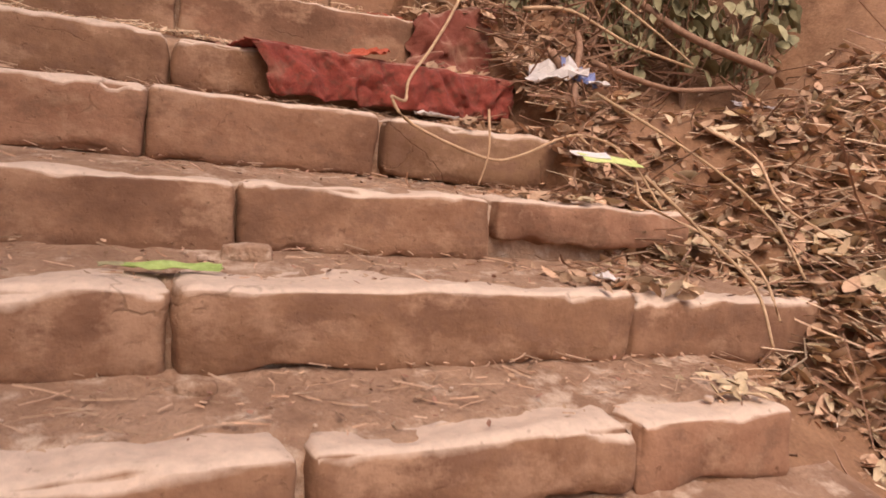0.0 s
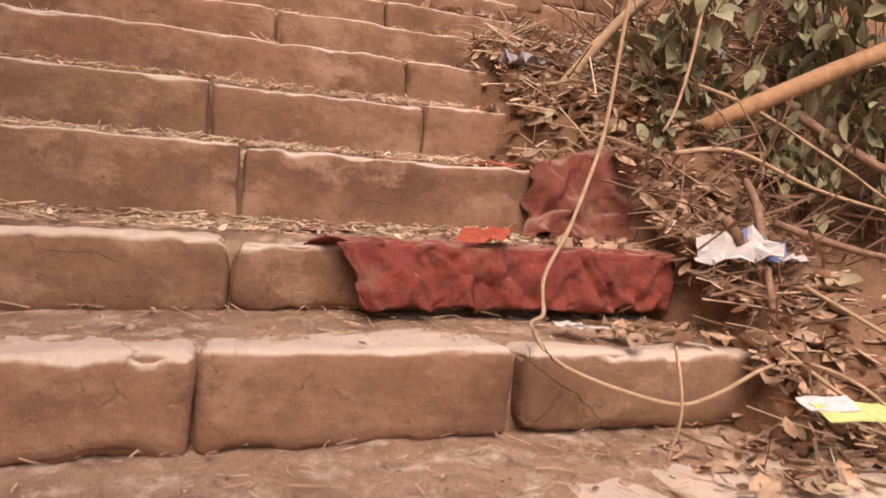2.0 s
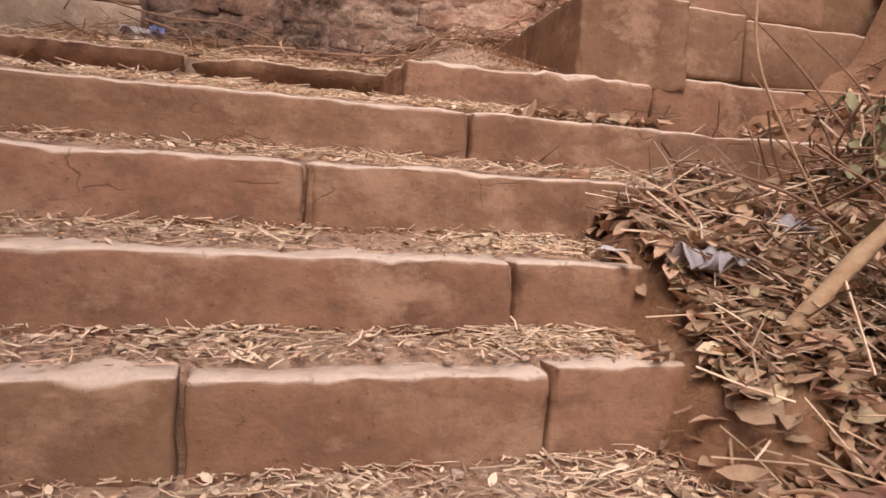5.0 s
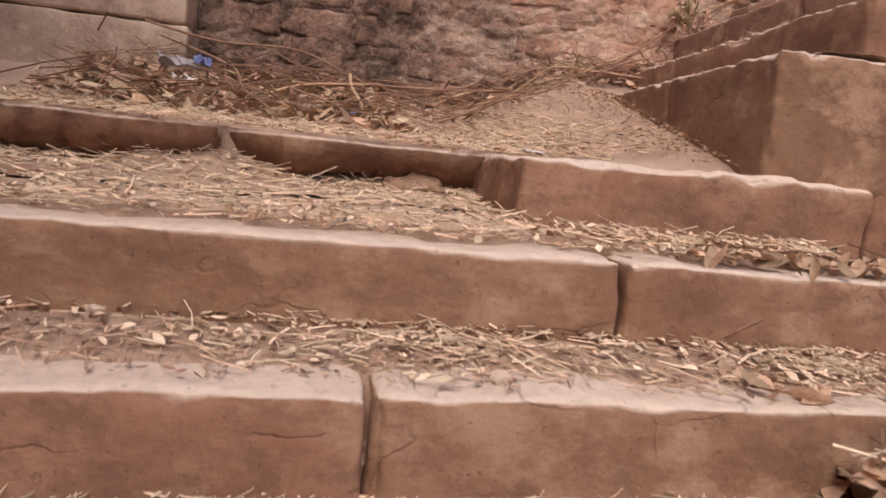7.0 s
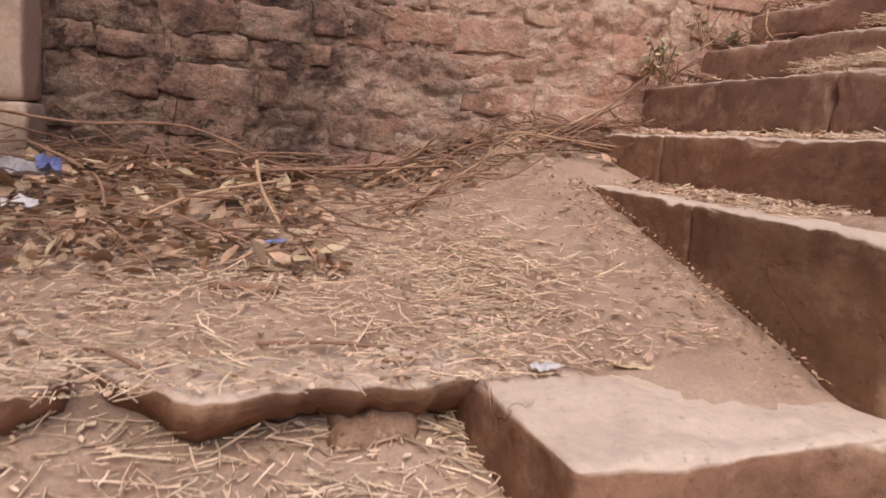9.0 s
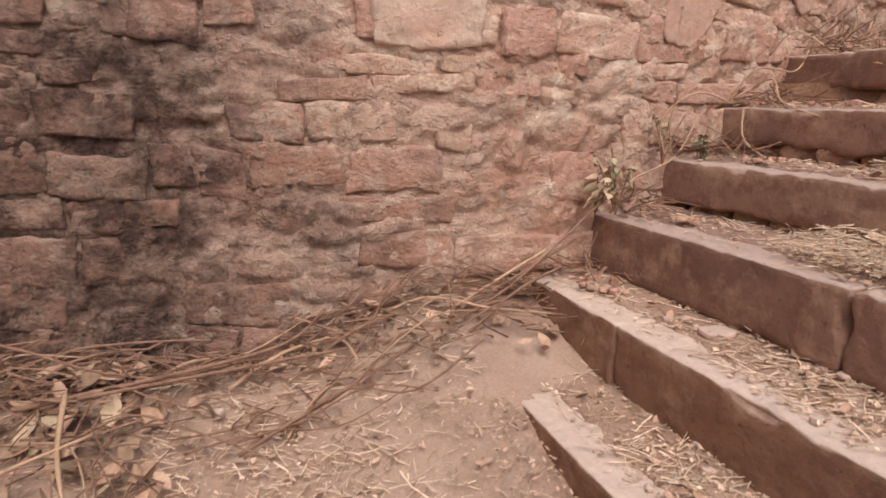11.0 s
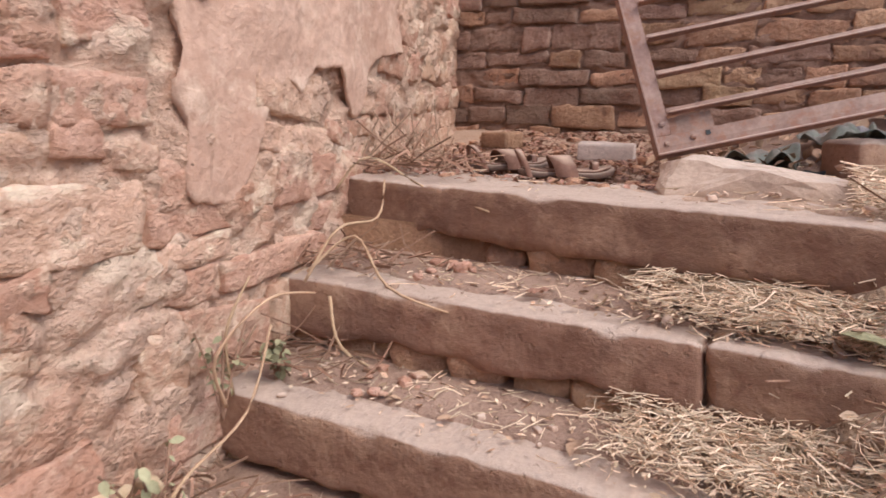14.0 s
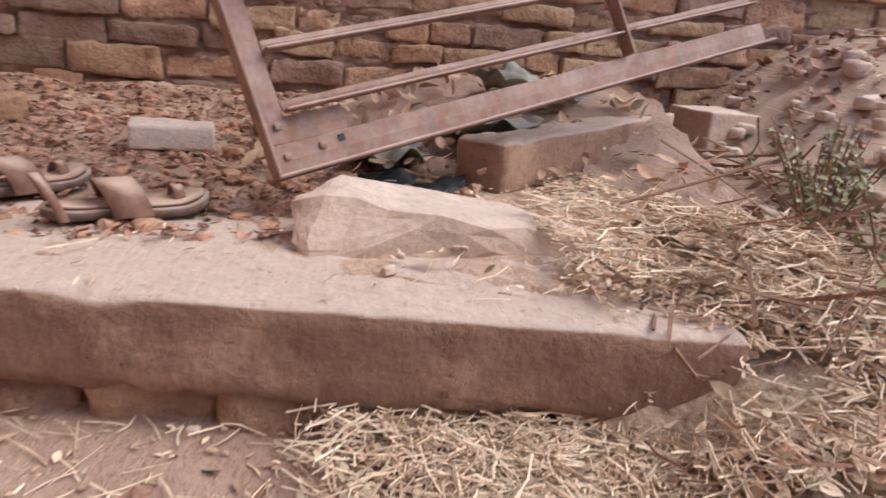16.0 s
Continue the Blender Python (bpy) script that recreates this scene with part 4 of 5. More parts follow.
def drape(name, left, right, profile, mat, label, seed, nx=110, folds=0.020, ragged=0.035, arch=0.0):
    """Cloth hanging over a step: a profile of (y, z) swept across, with folds. left and right give x at each end of the profile."""
    P = [Vector((0, y, z)) for y, z in profile]
    rows = []
    for i in range(len(P) - 1):
        for k in range(9):
            rows.append((P[i].lerp(P[i + 1], k / 9), (i + k / 9) / (len(P) - 1)))
    rows.append((P[-1], 1.0))
    v, f = [], []
    for p, t in rows:
        a, b = left[0] + (left[1] - left[0]) * t, right[0] + (right[1] - right[0]) * t
        for c in range(nx + 1):
            x = a + (b - a) * c / nx
            q = Vector((x * 8 - t * 1.6 + 0.5 * noise.noise(Vector((x * 5, t * 3, seed))), t * 0.9, seed))
            fold = folds * ((1 - 2.4 * abs(noise.noise(q))) * 0.7 + 0.6 * (0.5 - abs(noise.noise(q * 2.3))) + 0.9 * (0.45 - abs(noise.noise(Vector((x * 11 + t * 4.5, t * 2.2 - x * 2, seed + 4))))) + 0.15 * noise.noise(Vector((x * 40, t * 14, seed))))
            fold *= smooth01(t, 0.0, 0.2)
            x += (0.028 * noise.noise(Vector((t * 7, seed, 2.0 if c < nx / 2 else 6.0))) + 0.012 * noise.noise(Vector((t * 21, seed, 3.0)))) * abs(2 * c / nx - 1) ** 2
            end = ragged * noise.noise(Vector((x * 14, t * 4, seed))) * (t > 0.8)
            side = (2 * c / nx - 1) ** 2
            v.append((x + 0.3 * fold, p.y + arch * side * 0.8 - 0.010 - abs(fold) * (0.5 + t), p.z + 0.006 - arch * side * (1 - t) + abs(fold) * (1 - t) * (0.12 if not arch else 0.7) + end))
    w = nx + 1
    f = [(j * w + i, j * w + i + 1, (j + 1) * w + i + 1, (j + 1) * w + i) for j in range(len(rows) - 1) for i in range(nx)]
    ob = make(name, v, f, mat)
    sol = ob.modifiers.new("thick", "SOLIDIFY")
    sol.thickness = 0.004
    return tagged(ob, label, "cloth")


drape("red_cloth", (-0.70, -0.57), (0.38, 0.28), [(2.68, 1.862), (2.64, 1.882), (2.60, 1.895), (2.568, 1.880), (2.558, 1.81), (2.555, 1.735)], M_CLOTH,
      "faded red cloth laid over a step, torn edge", 3.0, nx=180, folds=0.030, ragged=0.03)
crumple("red_rag", 0.30, 0.11, 12, 171, M_CLOTH, (-0.62, 2.855, 1.915), 4, 0.12, 6, "dusty red rag end lying at the back of a tread", "cloth")
crumple("red_rag", 0.22, 0.07, 12, 172, M_CLOTH, (-0.15, 2.83, 1.915), -6, 0.12, 6, "dusty red rag end lying at the back of a tread", "cloth")
drape("red_cloth", (0.10, -0.01), (0.58, 0.66), [(3.02, 2.15), (2.94, 2.20), (2.88, 2.19), (2.855, 2.10), (2.835, 2.0), (2.80, 1.92)], M_CLOTH2,
      "dusty red cloth bundle slumped against a step", 8.0, folds=0.05, arch=0.10)
crumple("orange_scrap", 0.13, 0.11, 8, 2, M_ORANGE, (-0.23, 2.59, 1.915), -38, 0.28, 20, "bright orange cloth scrap on the red cloth", "cloth")
crumple("orange_scrap", 0.20, 0.05, 8, 5, M_ORANGE, (0.0, 3.02, 2.15), -8, 0.4, 0, "thin orange cloth strip lying among straw", "cloth")
crumple("red_rag", 0.08, 0.09, 6, 7, M_ORANGE, (0.62, 2.72, 2.12), 10, 0.5, 60, "small orange rag caught in twigs", "cloth")

for x, y, z, l in [(-0.74, 1.80, 1.295, 0.055), (-0.93, 2.19, 1.485, 0.022), (-0.87, 1.455, 1.105, 0.035), (-0.30, 2.86, 1.925, 0.018)]:
    v, f = rbox((l, l * 0.42, l * 0.36), l * 0.2, (6, 5, 5), int(l * 900), l * 0.25, 0.5 / l)
    pebble = make("loose_stone", v, f, M_TREAD)
    pebble.matrix_world = pose(x, y, z + l * 0.2, 0, 0, -8)
    tagged(pebble, "small rounded buff stone lying on a step", "stone")
crumple("white_scrap", 0.10, 0.04, 6, 141, M_WHITE, (-0.042, 2.35, 1.715), 5, 0.2, 0, "pale torn scrap lying on a step", "scrap")
crumple("white_scrap", 0.07, 0.05, 6, 142, M_WHITE, (-0.089, 2.378, 1.715), -15, 0.3, 0, "pale torn scrap lying on a step", "scrap")
paper = tagged(empty("torn_packet", 0.44, 2.37, 1.90), "torn white and blue paper packet on dead leaves", "packet")
crumple("paper", 0.21, 0.11, 6, 11, M_WHITE, (-0.04, 0, 0.005), -35, 0.5, 30, "white torn paper", parent=paper)
crumple("print", 0.16, 0.10, 6, 12, M_BLUE, (0.04, 0.0, 0.015), 20, 0.4, 40, "blue printed side", parent=paper)
crumple("paper", 0.09, 0.05, 6, 13, M_WHITE, (0.11, -0.02, 0.0), 0, 0.4, 20, "white torn paper", parent=paper)
card = tagged(empty("folded_card", 0.32, 1.93, 1.605), "folded lime green and white card on soil", "card")
crumple("card", 0.19, 0.06, 5, 15, M_LIME, (0, 0, 0.0), -6, 0.1, 25, "lime green side", parent=card)
crumple("card", 0.12, 0.05, 5, 16, M_WHITE, (-0.05, 0.03, 0.012), -10, 0.1, 20, "white side", parent=card)
crumple("white_scrap", 0.06, 0.04, 5, 19, M_WHITE, (0.05, 1.56, 1.30), 10, 0.5, 0, "small white plastic scrap on a step", "scrap")
crumple("grey_plastic", 0.22, 0.14, 20, 21, M_FILM, (0.40, 3.52, 2.60), -15, 0.45, 10, "torn grey plastic film among leaves", "plastic film", bends=2.0, soft=True)
crumple("grey_plastic", 0.17, 0.12, 20, 22, M_FILM, (0.22, 3.32, 2.56), 20, 0.5, 5, "torn grey plastic film among leaves", "plastic film", bends=2.0, soft=True)
crumple("white_plastic", 0.13, 0.09, 8, 23, M_WHITE, (0.52, 3.82, 2.80), 30, 0.5, 10, "crumpled white plastic bag piece", "plastic film")
crumple("foil_wrapper", 0.12, 0.07, 7, 24, M_FILM, (0.96, 3.15, 2.68), 30, 0.5, 40, "crumpled silver foil wrapper in the plants", "wrapper")
crumple("white_paper", 0.09, 0.05, 5, 25, M_WHITE, (0.08, 3.50, 2.585), 5, 0.25, 0, "white paper scrap on straw", "paper")
crumple("dark_plastic", 0.22, 0.16, 20, 26, M_FILM, (0.55, 3.48, 2.64), 60, 0.5, 20, "creased dark grey plastic sheet", "plastic film", bends=2.0, soft=True)

tube("thick_branch", [(0.60, 2.79, 2.31), (0.68, 2.75, 2.355), (1.08, 2.68, 2.545), (1.5, 2.6, 2.73)], 0.024, 0.035, M_BRANCH, sides=9, knots=0.25)
tagged(bpy.data.objects["thick_branch"], "thick orange-brown dead branch on the bank", "branch")
lb = tube("pale_branch", [(0.263, 3.12, 2.455), (0.389, 3.08, 2.631), (0.5, 3.02, 2.771), (0.626, 2.96, 2.918), (0.749, 2.9, 3.035)], 0.021, 0.013, M_VINE, sides=9, knots=0.25)
tagged(lb, "pale dead branch standing out of the leaf litter", "branch")
VINES = [([(0.3, 2.62, 3.3), (0.24, 2.62, 2.92), (0.213, 2.62, 2.72), (0.177, 2.62, 2.5), (0.125, 2.6, 2.24), (0.05, 2.55, 2.09), (-0.05, 2.47, 1.95), (-0.14, 2.42, 1.83), (-0.18, 2.34, 1.75), (-0.272, 2.22, 1.739), (-0.217, 2.17, 1.661), (0.017, 2.14, 1.585), (0.125, 2.12, 1.603), (0.249, 2.1, 1.666), (0.319, 2.05, 1.68), (0.395, 1.95, 1.627), (0.464, 1.85, 1.472)], 0.0065),
         ([(0.396, 2.3, 1.773), (0.383, 2.2, 1.701), (0.403, 2.1, 1.638), (0.43, 1.95, 1.559), (0.371, 1.8, 1.479), (0.56, 1.6, 1.36), (0.52, 1.45, 1.22)], 0.006),
         ([(0.45, 2.2, 1.84), (0.55, 2.0, 1.72), (0.64, 1.82, 1.6), (0.70, 1.65, 1.46), (0.66, 1.5, 1.32)], 0.006),
         ([(0.30, 1.75, 1.56), (0.40, 1.62, 1.42), (0.45, 1.48, 1.30), (0.38, 1.35, 1.18)], 0.006),
         ([(0.75, 2.0, 1.75), (0.82, 1.85, 1.66), (0.78, 1.7, 1.52), (0.86, 1.55, 1.42)], 0.006),
         ([(0.40, 2.65, 2.20), (0.60, 2.62, 2.22), (0.85, 2.55, 2.12), (1.1, 2.45, 2.05)], 0.008),
         ([(0.55, 2.9, 2.5), (0.75, 2.75, 2.4), (0.95, 2.55, 2.2), (1.05, 2.4, 2.05)], 0.007),
         ([(0.221, 3.25, 3.209), (0.239, 3.25, 3.029), (0.351, 3.25, 2.842), (0.538, 3.25, 2.603), (0.666, 3.25, 2.494)], 0.004),
         ([(0.554, 2.75, 2.994), (0.588, 2.75, 2.909), (0.537, 2.75, 2.575), (0.478, 2.75, 2.363), (0.431, 2.75, 2.28)], 0.007),
         ([(0.15, 3.02, 2.17), (0.19, 2.9, 2.22), (0.24, 2.86, 2.1)], 0.005),
         ([(-0.03, 2.06, 1.72), (-0.04, 2.02, 1.6), (-0.06, 2.03, 1.50)], 0.004),
         ([(0.10, 3.16, 2.18), (0.22, 3.16, 2.24), (0.32, 3.1, 2.30)], 0.008),
         ([(0.20, 3.60, 2.78), (0.38, 3.62, 2.74), (0.56, 3.6, 2.66)], 0.006),
         ([(0.14, 3.35, 2.52), (0.16, 3.2, 2.42), (0.13, 3.1, 2.25), (0.10, 3.04, 2.16)], 0.006)]
for k, (pts, r) in enumerate(VINES):
    tagged(tube("dry_vine", pts, r, r * 0.6, M_VINE, sides=6, knots=0.15), "long pale dry creeper stem trailing over the steps" if k == 0 else "dry creeper stem lying on leaf litter", "vine", "creeper stems")
for k, (pts, r) in enumerate([([(0.63, 2.6, 2.13), (0.56, 2.48, 2.05), (0.47, 2.36, 1.94), (0.36, 2.2, 1.78)], 0.014),
                              ([(0.40, 2.42, 2.0), (0.42, 2.33, 1.9), (0.43, 2.27, 1.80)], 0.016),
                              ([(0.95, 2.9, 2.5), (1.05, 2.5, 2.2), (1.15, 2.1, 2.0)], 0.02),
                              ([(0.6, 2.45, 2.0), (0.85, 2.3, 1.92), (1.1, 2.2, 1.95)], 0.012)]):
    tagged(tube("dead_stick", pts, r, r * 0.75, M_TWIG, sides=7, knots=0.3), "dead grey-brown stick lying on the bank", "stick", "sticks on the bank")


def plant(name, at, n_stem, height, leaf, seed, label, mat=M_GREEN, spread=0.25, leaf_n=9, category="plant", droop=0.3):
    """A weed: thin stems and a crown of many leaves."""
    rn = random.Random(seed)
    base = tagged(empty(name, *at), label, category)
    v, f = [], []
    for s in range(n_stem):
        a, r = rn.uniform(0, math.tau), spread * rn.random()
        h = height * rn.uniform(0.55, 1.0)
        tip = Vector((math.cos(a) * r, math.sin(a) * r, h))
        pts = [Vector((0, 0, -0.03)).lerp(tip, k / 5) + Vector((0, 0, 0.12 * h * math.sin(k / 5 * 3.14))) for k in range(6)]
        sv, sf, o = [], [], 0
        for p in pts:
            for k in range(4):
                sv.append(p + Vector((math.cos(k * 1.57), math.sin(k * 1.57), 0)) * 0.003)
        for i in range(5):
            for k in range(4):
                sf.append((o + i * 4 + k, o + i * 4 + (k + 1) % 4, o + i * 4 + 4 + (k + 1) % 4, o + i * 4 + 4 + k))
        make("stem", sv, sf, M_TWIG, base)
        for _ in range(leaf_n):
            t = rn.uniform(0.25, 1.0)
            k = min(4, int(t * 5))
            p = pts[k].lerp(pts[k + 1], t * 5 - k)
            l = leaf * rn.uniform(0.5, 1.1)
            m = pose(*p, math.degrees(rn.gauss(0, 0.5)), math.degrees(droop + rn.gauss(0, 0.4)), rn.uniform(0, 360))
            o = len(v)
            for q, ww in ((0, 0.05), (0.25, 0.75), (0.55, 1), (0.8, 0.6), (1, 0.04)):
                for c in (-1, 0, 1):
                    v.append(m @ Vector((q * l, c * l * 0.30 * ww, -0.3 * l * q * q + abs(c) * l * 0.12 * ww + 0.04 * l * math.sin(q * 9 + c))))
            for r2 in range(4):
                for c in range(2):
                    f.append((o + r2 * 3 + c, o + r2 * 3 + c + 1, o + r2 * 3 + 4 + c, o + r2 * 3 + 3 + c))
    tagged(make("foliage", v, f, mat, base), kind="stuff")
    return base


for k, (x, y, z, n, h, lf) in enumerate([(0.50, 2.83, 2.32, 7, 0.22, 0.07), (0.60, 2.92, 2.38, 9, 0.5, 0.10), (0.85, 2.95, 2.45, 10, 0.6, 0.10), (0.95, 3.25, 2.6, 9, 0.6, 0.10),
                                         (1.2, 3.0, 2.55, 10, 0.7, 0.11), (1.1, 2.9, 2.3, 8, 0.45, 0.09), (0.75, 3.45, 2.65, 6, 0.3, 0.07), (1.5, 3.3, 2.9, 10, 0.7, 0.11), (0.72, 2.90, 2.3, 5, 0.25, 0.07),
                                         (1.15, 2.55, 0, 12, 0.75, 0.10), (1.35, 2.75, 0, 12, 0.9, 0.11), (1.0, 2.72, 0, 10, 0.6, 0.09), (1.55, 2.5, 0, 12, 0.8, 0.11), (1.45, 2.95, 0, 12, 0.9, 0.11), (1.3, 2.4, 0, 9, 0.5, 0.09)]):
    plant("weed", (x, y, slope(x, y)), n, h, lf, 40 + k, "dusty green weed with drooping broad leaves on the bank", spread=h * 0.55, droop=0.6, leaf_n=8)
rs = random.Random(17)
shrub = tagged(empty("dry_shrub"), "bare dry shrub of thin pale stems among the weeds", "shrub")
for k in range(22):
    x, y = rs.uniform(0.5, 1.5), rs.uniform(2.6, 3.5)
    z = slope(x, y)
    a, l = rs.uniform(0, math.tau), rs.uniform(0.3, 0.75)
    e = Vector((math.cos(a), 0.6 * math.sin(a), rs.uniform(0.1, 1.1))).normalized() * l
    c = Vector((x, y, z))
    tube("stem", [c, c + e * 0.5 + Vector((rs.uniform(-0.05, 0.05), 0, 0.05)), c + e], rs.uniform(0.003, 0.007), 0.002, M_VINE if k % 3 else M_TWIG, shrub, sides=5, knots=0.2)
leaves("yellow_leaves", 60, lambda rn: (lambda x, y: (x, y, slope(x, y) + 0.03))(rn.uniform(0.45, 1.0), rn.uniform(1.45, 2.3)), M_PALELEAF, "large pale yellow dead leaves on twigs", 0.03, 0.055, 77)
leaves("dead_leaves", 1500, lambda rn: (lambda x, y: (x, y, max(tread(x, y), slope(x, y)) + 0.01))(0.5 - 0.5 * rn.random() ** 1.5, rn.uniform(1.5, 4.1)), M_DRYLEAF, "dead leaves blown onto the step ends", 0.015, 0.04, 78)
crumple("green_leaf", 0.17, 0.032, 8, 151, M_FRESH, (-0.90, 1.63, 1.292), -7, 0.35, 8, "long green leaf fallen on a step", "leaf")
crumple("green_leaf", 0.13, 0.022, 8, 152, M_GREEN, (-0.96, 1.66, 1.290), -2, 0.4, 0, "withered green leaf fallen on a step", "leaf")


def pebbles(name, n, spot, mat, label, smin, smax, seed):
    rn = random.Random(seed)
    v, f = [], []
    for k in range(n):
        p = spot(rn)
        if p is None:
            continue
        s = smin + (smax - smin) * rn.random() ** 2
        vv, ff = rbox((s, s * rn.uniform(0.6, 1), s * rn.uniform(0.4, 0.8)), s * 0.35, (3, 3, 3), k + seed, s * 0.35, 0.9 / s)
        m = pose(p[0], p[1], p[2] + s * 0.3, 0, 0, rn.uniform(0, 360))
        o = len(v)
        v += [m @ q for q in vv]
        f += [tuple(a + o for a in g) for g in ff]
    return tagged(make(name, v, f, mat), label, "pebbles", kind="stuff")


pebbles("pebbles", 260, on_flight1, M_ROCK, "small stones and crumbs on the lower steps", 0.003, 0.014, 51)
pebbles("pebbles", 420, on_flight2, M_ROCK, "small stones and crumbs on the upper steps", 0.003, 0.014, 52)
pebbles("pebbles", 160, on_landing, M_ROCK, "small stones on the earth landing", 0.004, 0.016, 53)

# ---- things: the landing ----


def corner(rn):
    x, y = -1.75 + 1.35 * rn.random(), 6.28 - 0.95 * rn.random() ** 1.3
    return x, y, landing(x, y) + 0.05 * rn.random()


def wall_foot(rn):
    x = rn.uniform(-1.2, 0.75)
    y = north_y(x) - 0.02 - 0.35 * rn.random() ** 2
    return x, y, landing(x, y) + 0.03 * rn.random()


straw("twigs", 330, corner, M_TWIG, "heap of dry twigs in the landing's corner", 0.08, 0.45, 0.0028, 61, 0.2, "twigs", 0.07)
leaves("dead_leaves", 620, corner, M_DRYLEAF, "dead leaves heaped in the landing's corner", 0.02, 0.05, 62)
leaves("pale_leaves", 150, corner, M_PALELEAF, "pale bleached leaves in the landing's corner", 0.02, 0.055, 63)
leaves("straw_chips", 2600, on_landing, M_STRAW_DULL, "flattened straw chips trodden into the landing", 0.006, 0.017, 161, 0.2, "chaff")
straw("twigs", 420, wall_foot, M_TWIG, "dry twigs along the foot of the wall", 0.05, 0.26, 0.0026, 64, 0.15, "twigs", 0.05)
leaves("dead_leaves", 300, wall_foot, M_DRYLEAF, "dead leaves along the foot of the wall", 0.012, 0.035, 65)
for k, pts in enumerate([[(-1.5, 6.02, 3.60), (-1.2, 6.08, 3.56), (-0.85, 6.12, 3.57), (-0.55, 6.10, 3.46), (-0.3, 6.06, 3.42)],
                         [(-0.75, 6.0, 3.42), (-0.3, 6.06, 3.46), (-0.05, 6.1, 3.50), (0.06, 6.08, 3.60)],
                         [(-0.6, 5.98, 3.44), (-0.2, 6.03, 3.46), (0.2, 6.02, 3.50)],
                         [(-0.62, 5.95, 3.47), (-0.62, 5.75, 3.40), (-0.58, 5.55, 3.31)],
                         [(-1.3, 5.9, 3.5), (-1.1, 5.75, 3.42), (-1.05, 5.6, 3.34)],
                         [(-0.95, 5.6, 3.32), (-0.8, 5.68, 3.38), (-0.55, 5.8, 3.42)],
                         [(0.2, 5.95, 3.52), (0.4, 6.0, 3.58), (0.62, 5.98, 3.68), (0.85, 5.99, 3.80)],
                         [(0.1, 5.85, 3.45), (0.35, 5.94, 3.55), (0.6, 5.96, 3.66), (0.95, 6.0, 3.92)],
                         [(0.45, 5.9, 3.55), (0.62, 5.93, 3.66), (0.78, 5.95, 3.72)],
                         [(0.35, 5.98, 3.56), (0.55, 6.0, 3.66), (0.75, 6.01, 3.76)]]):
    tagged(tube("creeper", pts, 0.008 if k in (1, 3) else 0.0055, 0.004, M_VINE if k in (3, 5, 9) else M_TWIG, sides=6, knots=0.2), "long dry stem lying along the foot of the wall", "twig", "stems by the wall")
rc = random.Random(29)
for k in range(26):
    x = rc.uniform(-1.1, 0.5)
    q = Vector((x, north_y(x) - rc.uniform(0.04, 0.42) * smooth01(x, 0.9, 0.1), 0))
    a, l, pts = rc.gauss(0, 0.5), rc.uniform(0.10, 0.22), []
    for n in range(4):
        q.y = min(q.y, north_y(q.x) - 0.04)
        pts.append((q.x, q.y, landing(q.x, q.y) + (rc.uniform(0.03, 0.11) if 0 < n else 0.015)))
        q = q + Vector((math.cos(a), math.sin(a), 0)) * l
        a += rc.gauss(0, 0.55)
    r = rc.uniform(0.003, 0.007)
    tagged(tube("creeper", pts, r, r * 0.5, M_TWIG if k % 3 else M_VINE, sides=6, knots=0.25), "crooked dry stem lying along the foot of the wall", "twig", "stems by the wall")
leaves("chaff", 900, lambda rn: (lambda y: (edge2(0, y) - 0.22 * rn.random() ** 1.6 - 0.012, y, landing(edge2(0, y) - 0.06, y) + 0.006))(rn.uniform(4.42, 5.6)), M_DRYLEAF, "leaf crumbs gathered at the foot of a step", 0.003, 0.010, 162, 0.3, "chaff")
for k, (x, y, a, l, r) in enumerate([(-0.70, 5.18, -22, 0.17, 0.010), (-0.955, 4.781, -47, 0.17, 0.006), (-0.55, 4.80, -14, 0.3, 0.005), (0.367, 4.502, -74, 0.21, 0.0035), (-1.35, 4.95, 20, 0.3, 0.008), (-0.05, 5.0, -50, 0.3, 0.004), (-1.0, 4.2, -45, 0.22, 0.007), (-1.35, 4.35, 25, 0.3, 0.012)]):
    d = Vector((math.cos(radians(a)), math.sin(radians(a)), 0)) * l / 2
    z = (landing(x, y) if y > 4.62 else 3.16 if x > -0.28 else ledge(x, y)) + r
    c = Vector((x, y, z))
    tagged(tube("stick", [c - d, c + Vector((0, 0.012, 0.006)), c + d], r, r * 0.7, M_TWIG, sides=7, knots=0.3), "short dry stick lying on the dusty landing", "stick", "sticks on the landing")
bottle = tagged(empty("crushed_bottle", -1.30, 5.86, 3.40), "crushed clear plastic bottle with a blue wrapper", "bottle")
crumple("body", 0.2, 0.1, 9, 31, M_FILM, (0, 0, 0.0), 10, 0.6, 15, parent=bottle)
crumple("wrapper", 0.07, 0.07, 6, 32, M_BLUE, (0.07, -0.02, 0.03), 10, 0.5, 30, "blue printed wrapper", parent=bottle)
crumple("blue_cap", 0.06, 0.025, 5, 33, M_BLUE, (-0.60, 5.46, 3.27), 8, 0.6, 0, "small blue plastic scrap on straw", "scrap")
crumple("white_scrap", 0.07, 0.035, 6, 34, M_WHITE, (-0.16, 4.64, 3.165), 20, 0.3, 0, "white feather-like scrap on dust", "scrap")
crumple("white_scrap", 0.08, 0.03, 6, 35, M_PALELEAF, (0.03, 4.62, 3.165), -20, 0.25, 0, "pale torn scrap on dust", "scrap")
crumple("white_scrap", 0.09, 0.07, 6, 36, M_WHITE, (-1.26, 5.62, 3.33), 15, 0.4, 0, "white paper scrap among twigs", "paper")
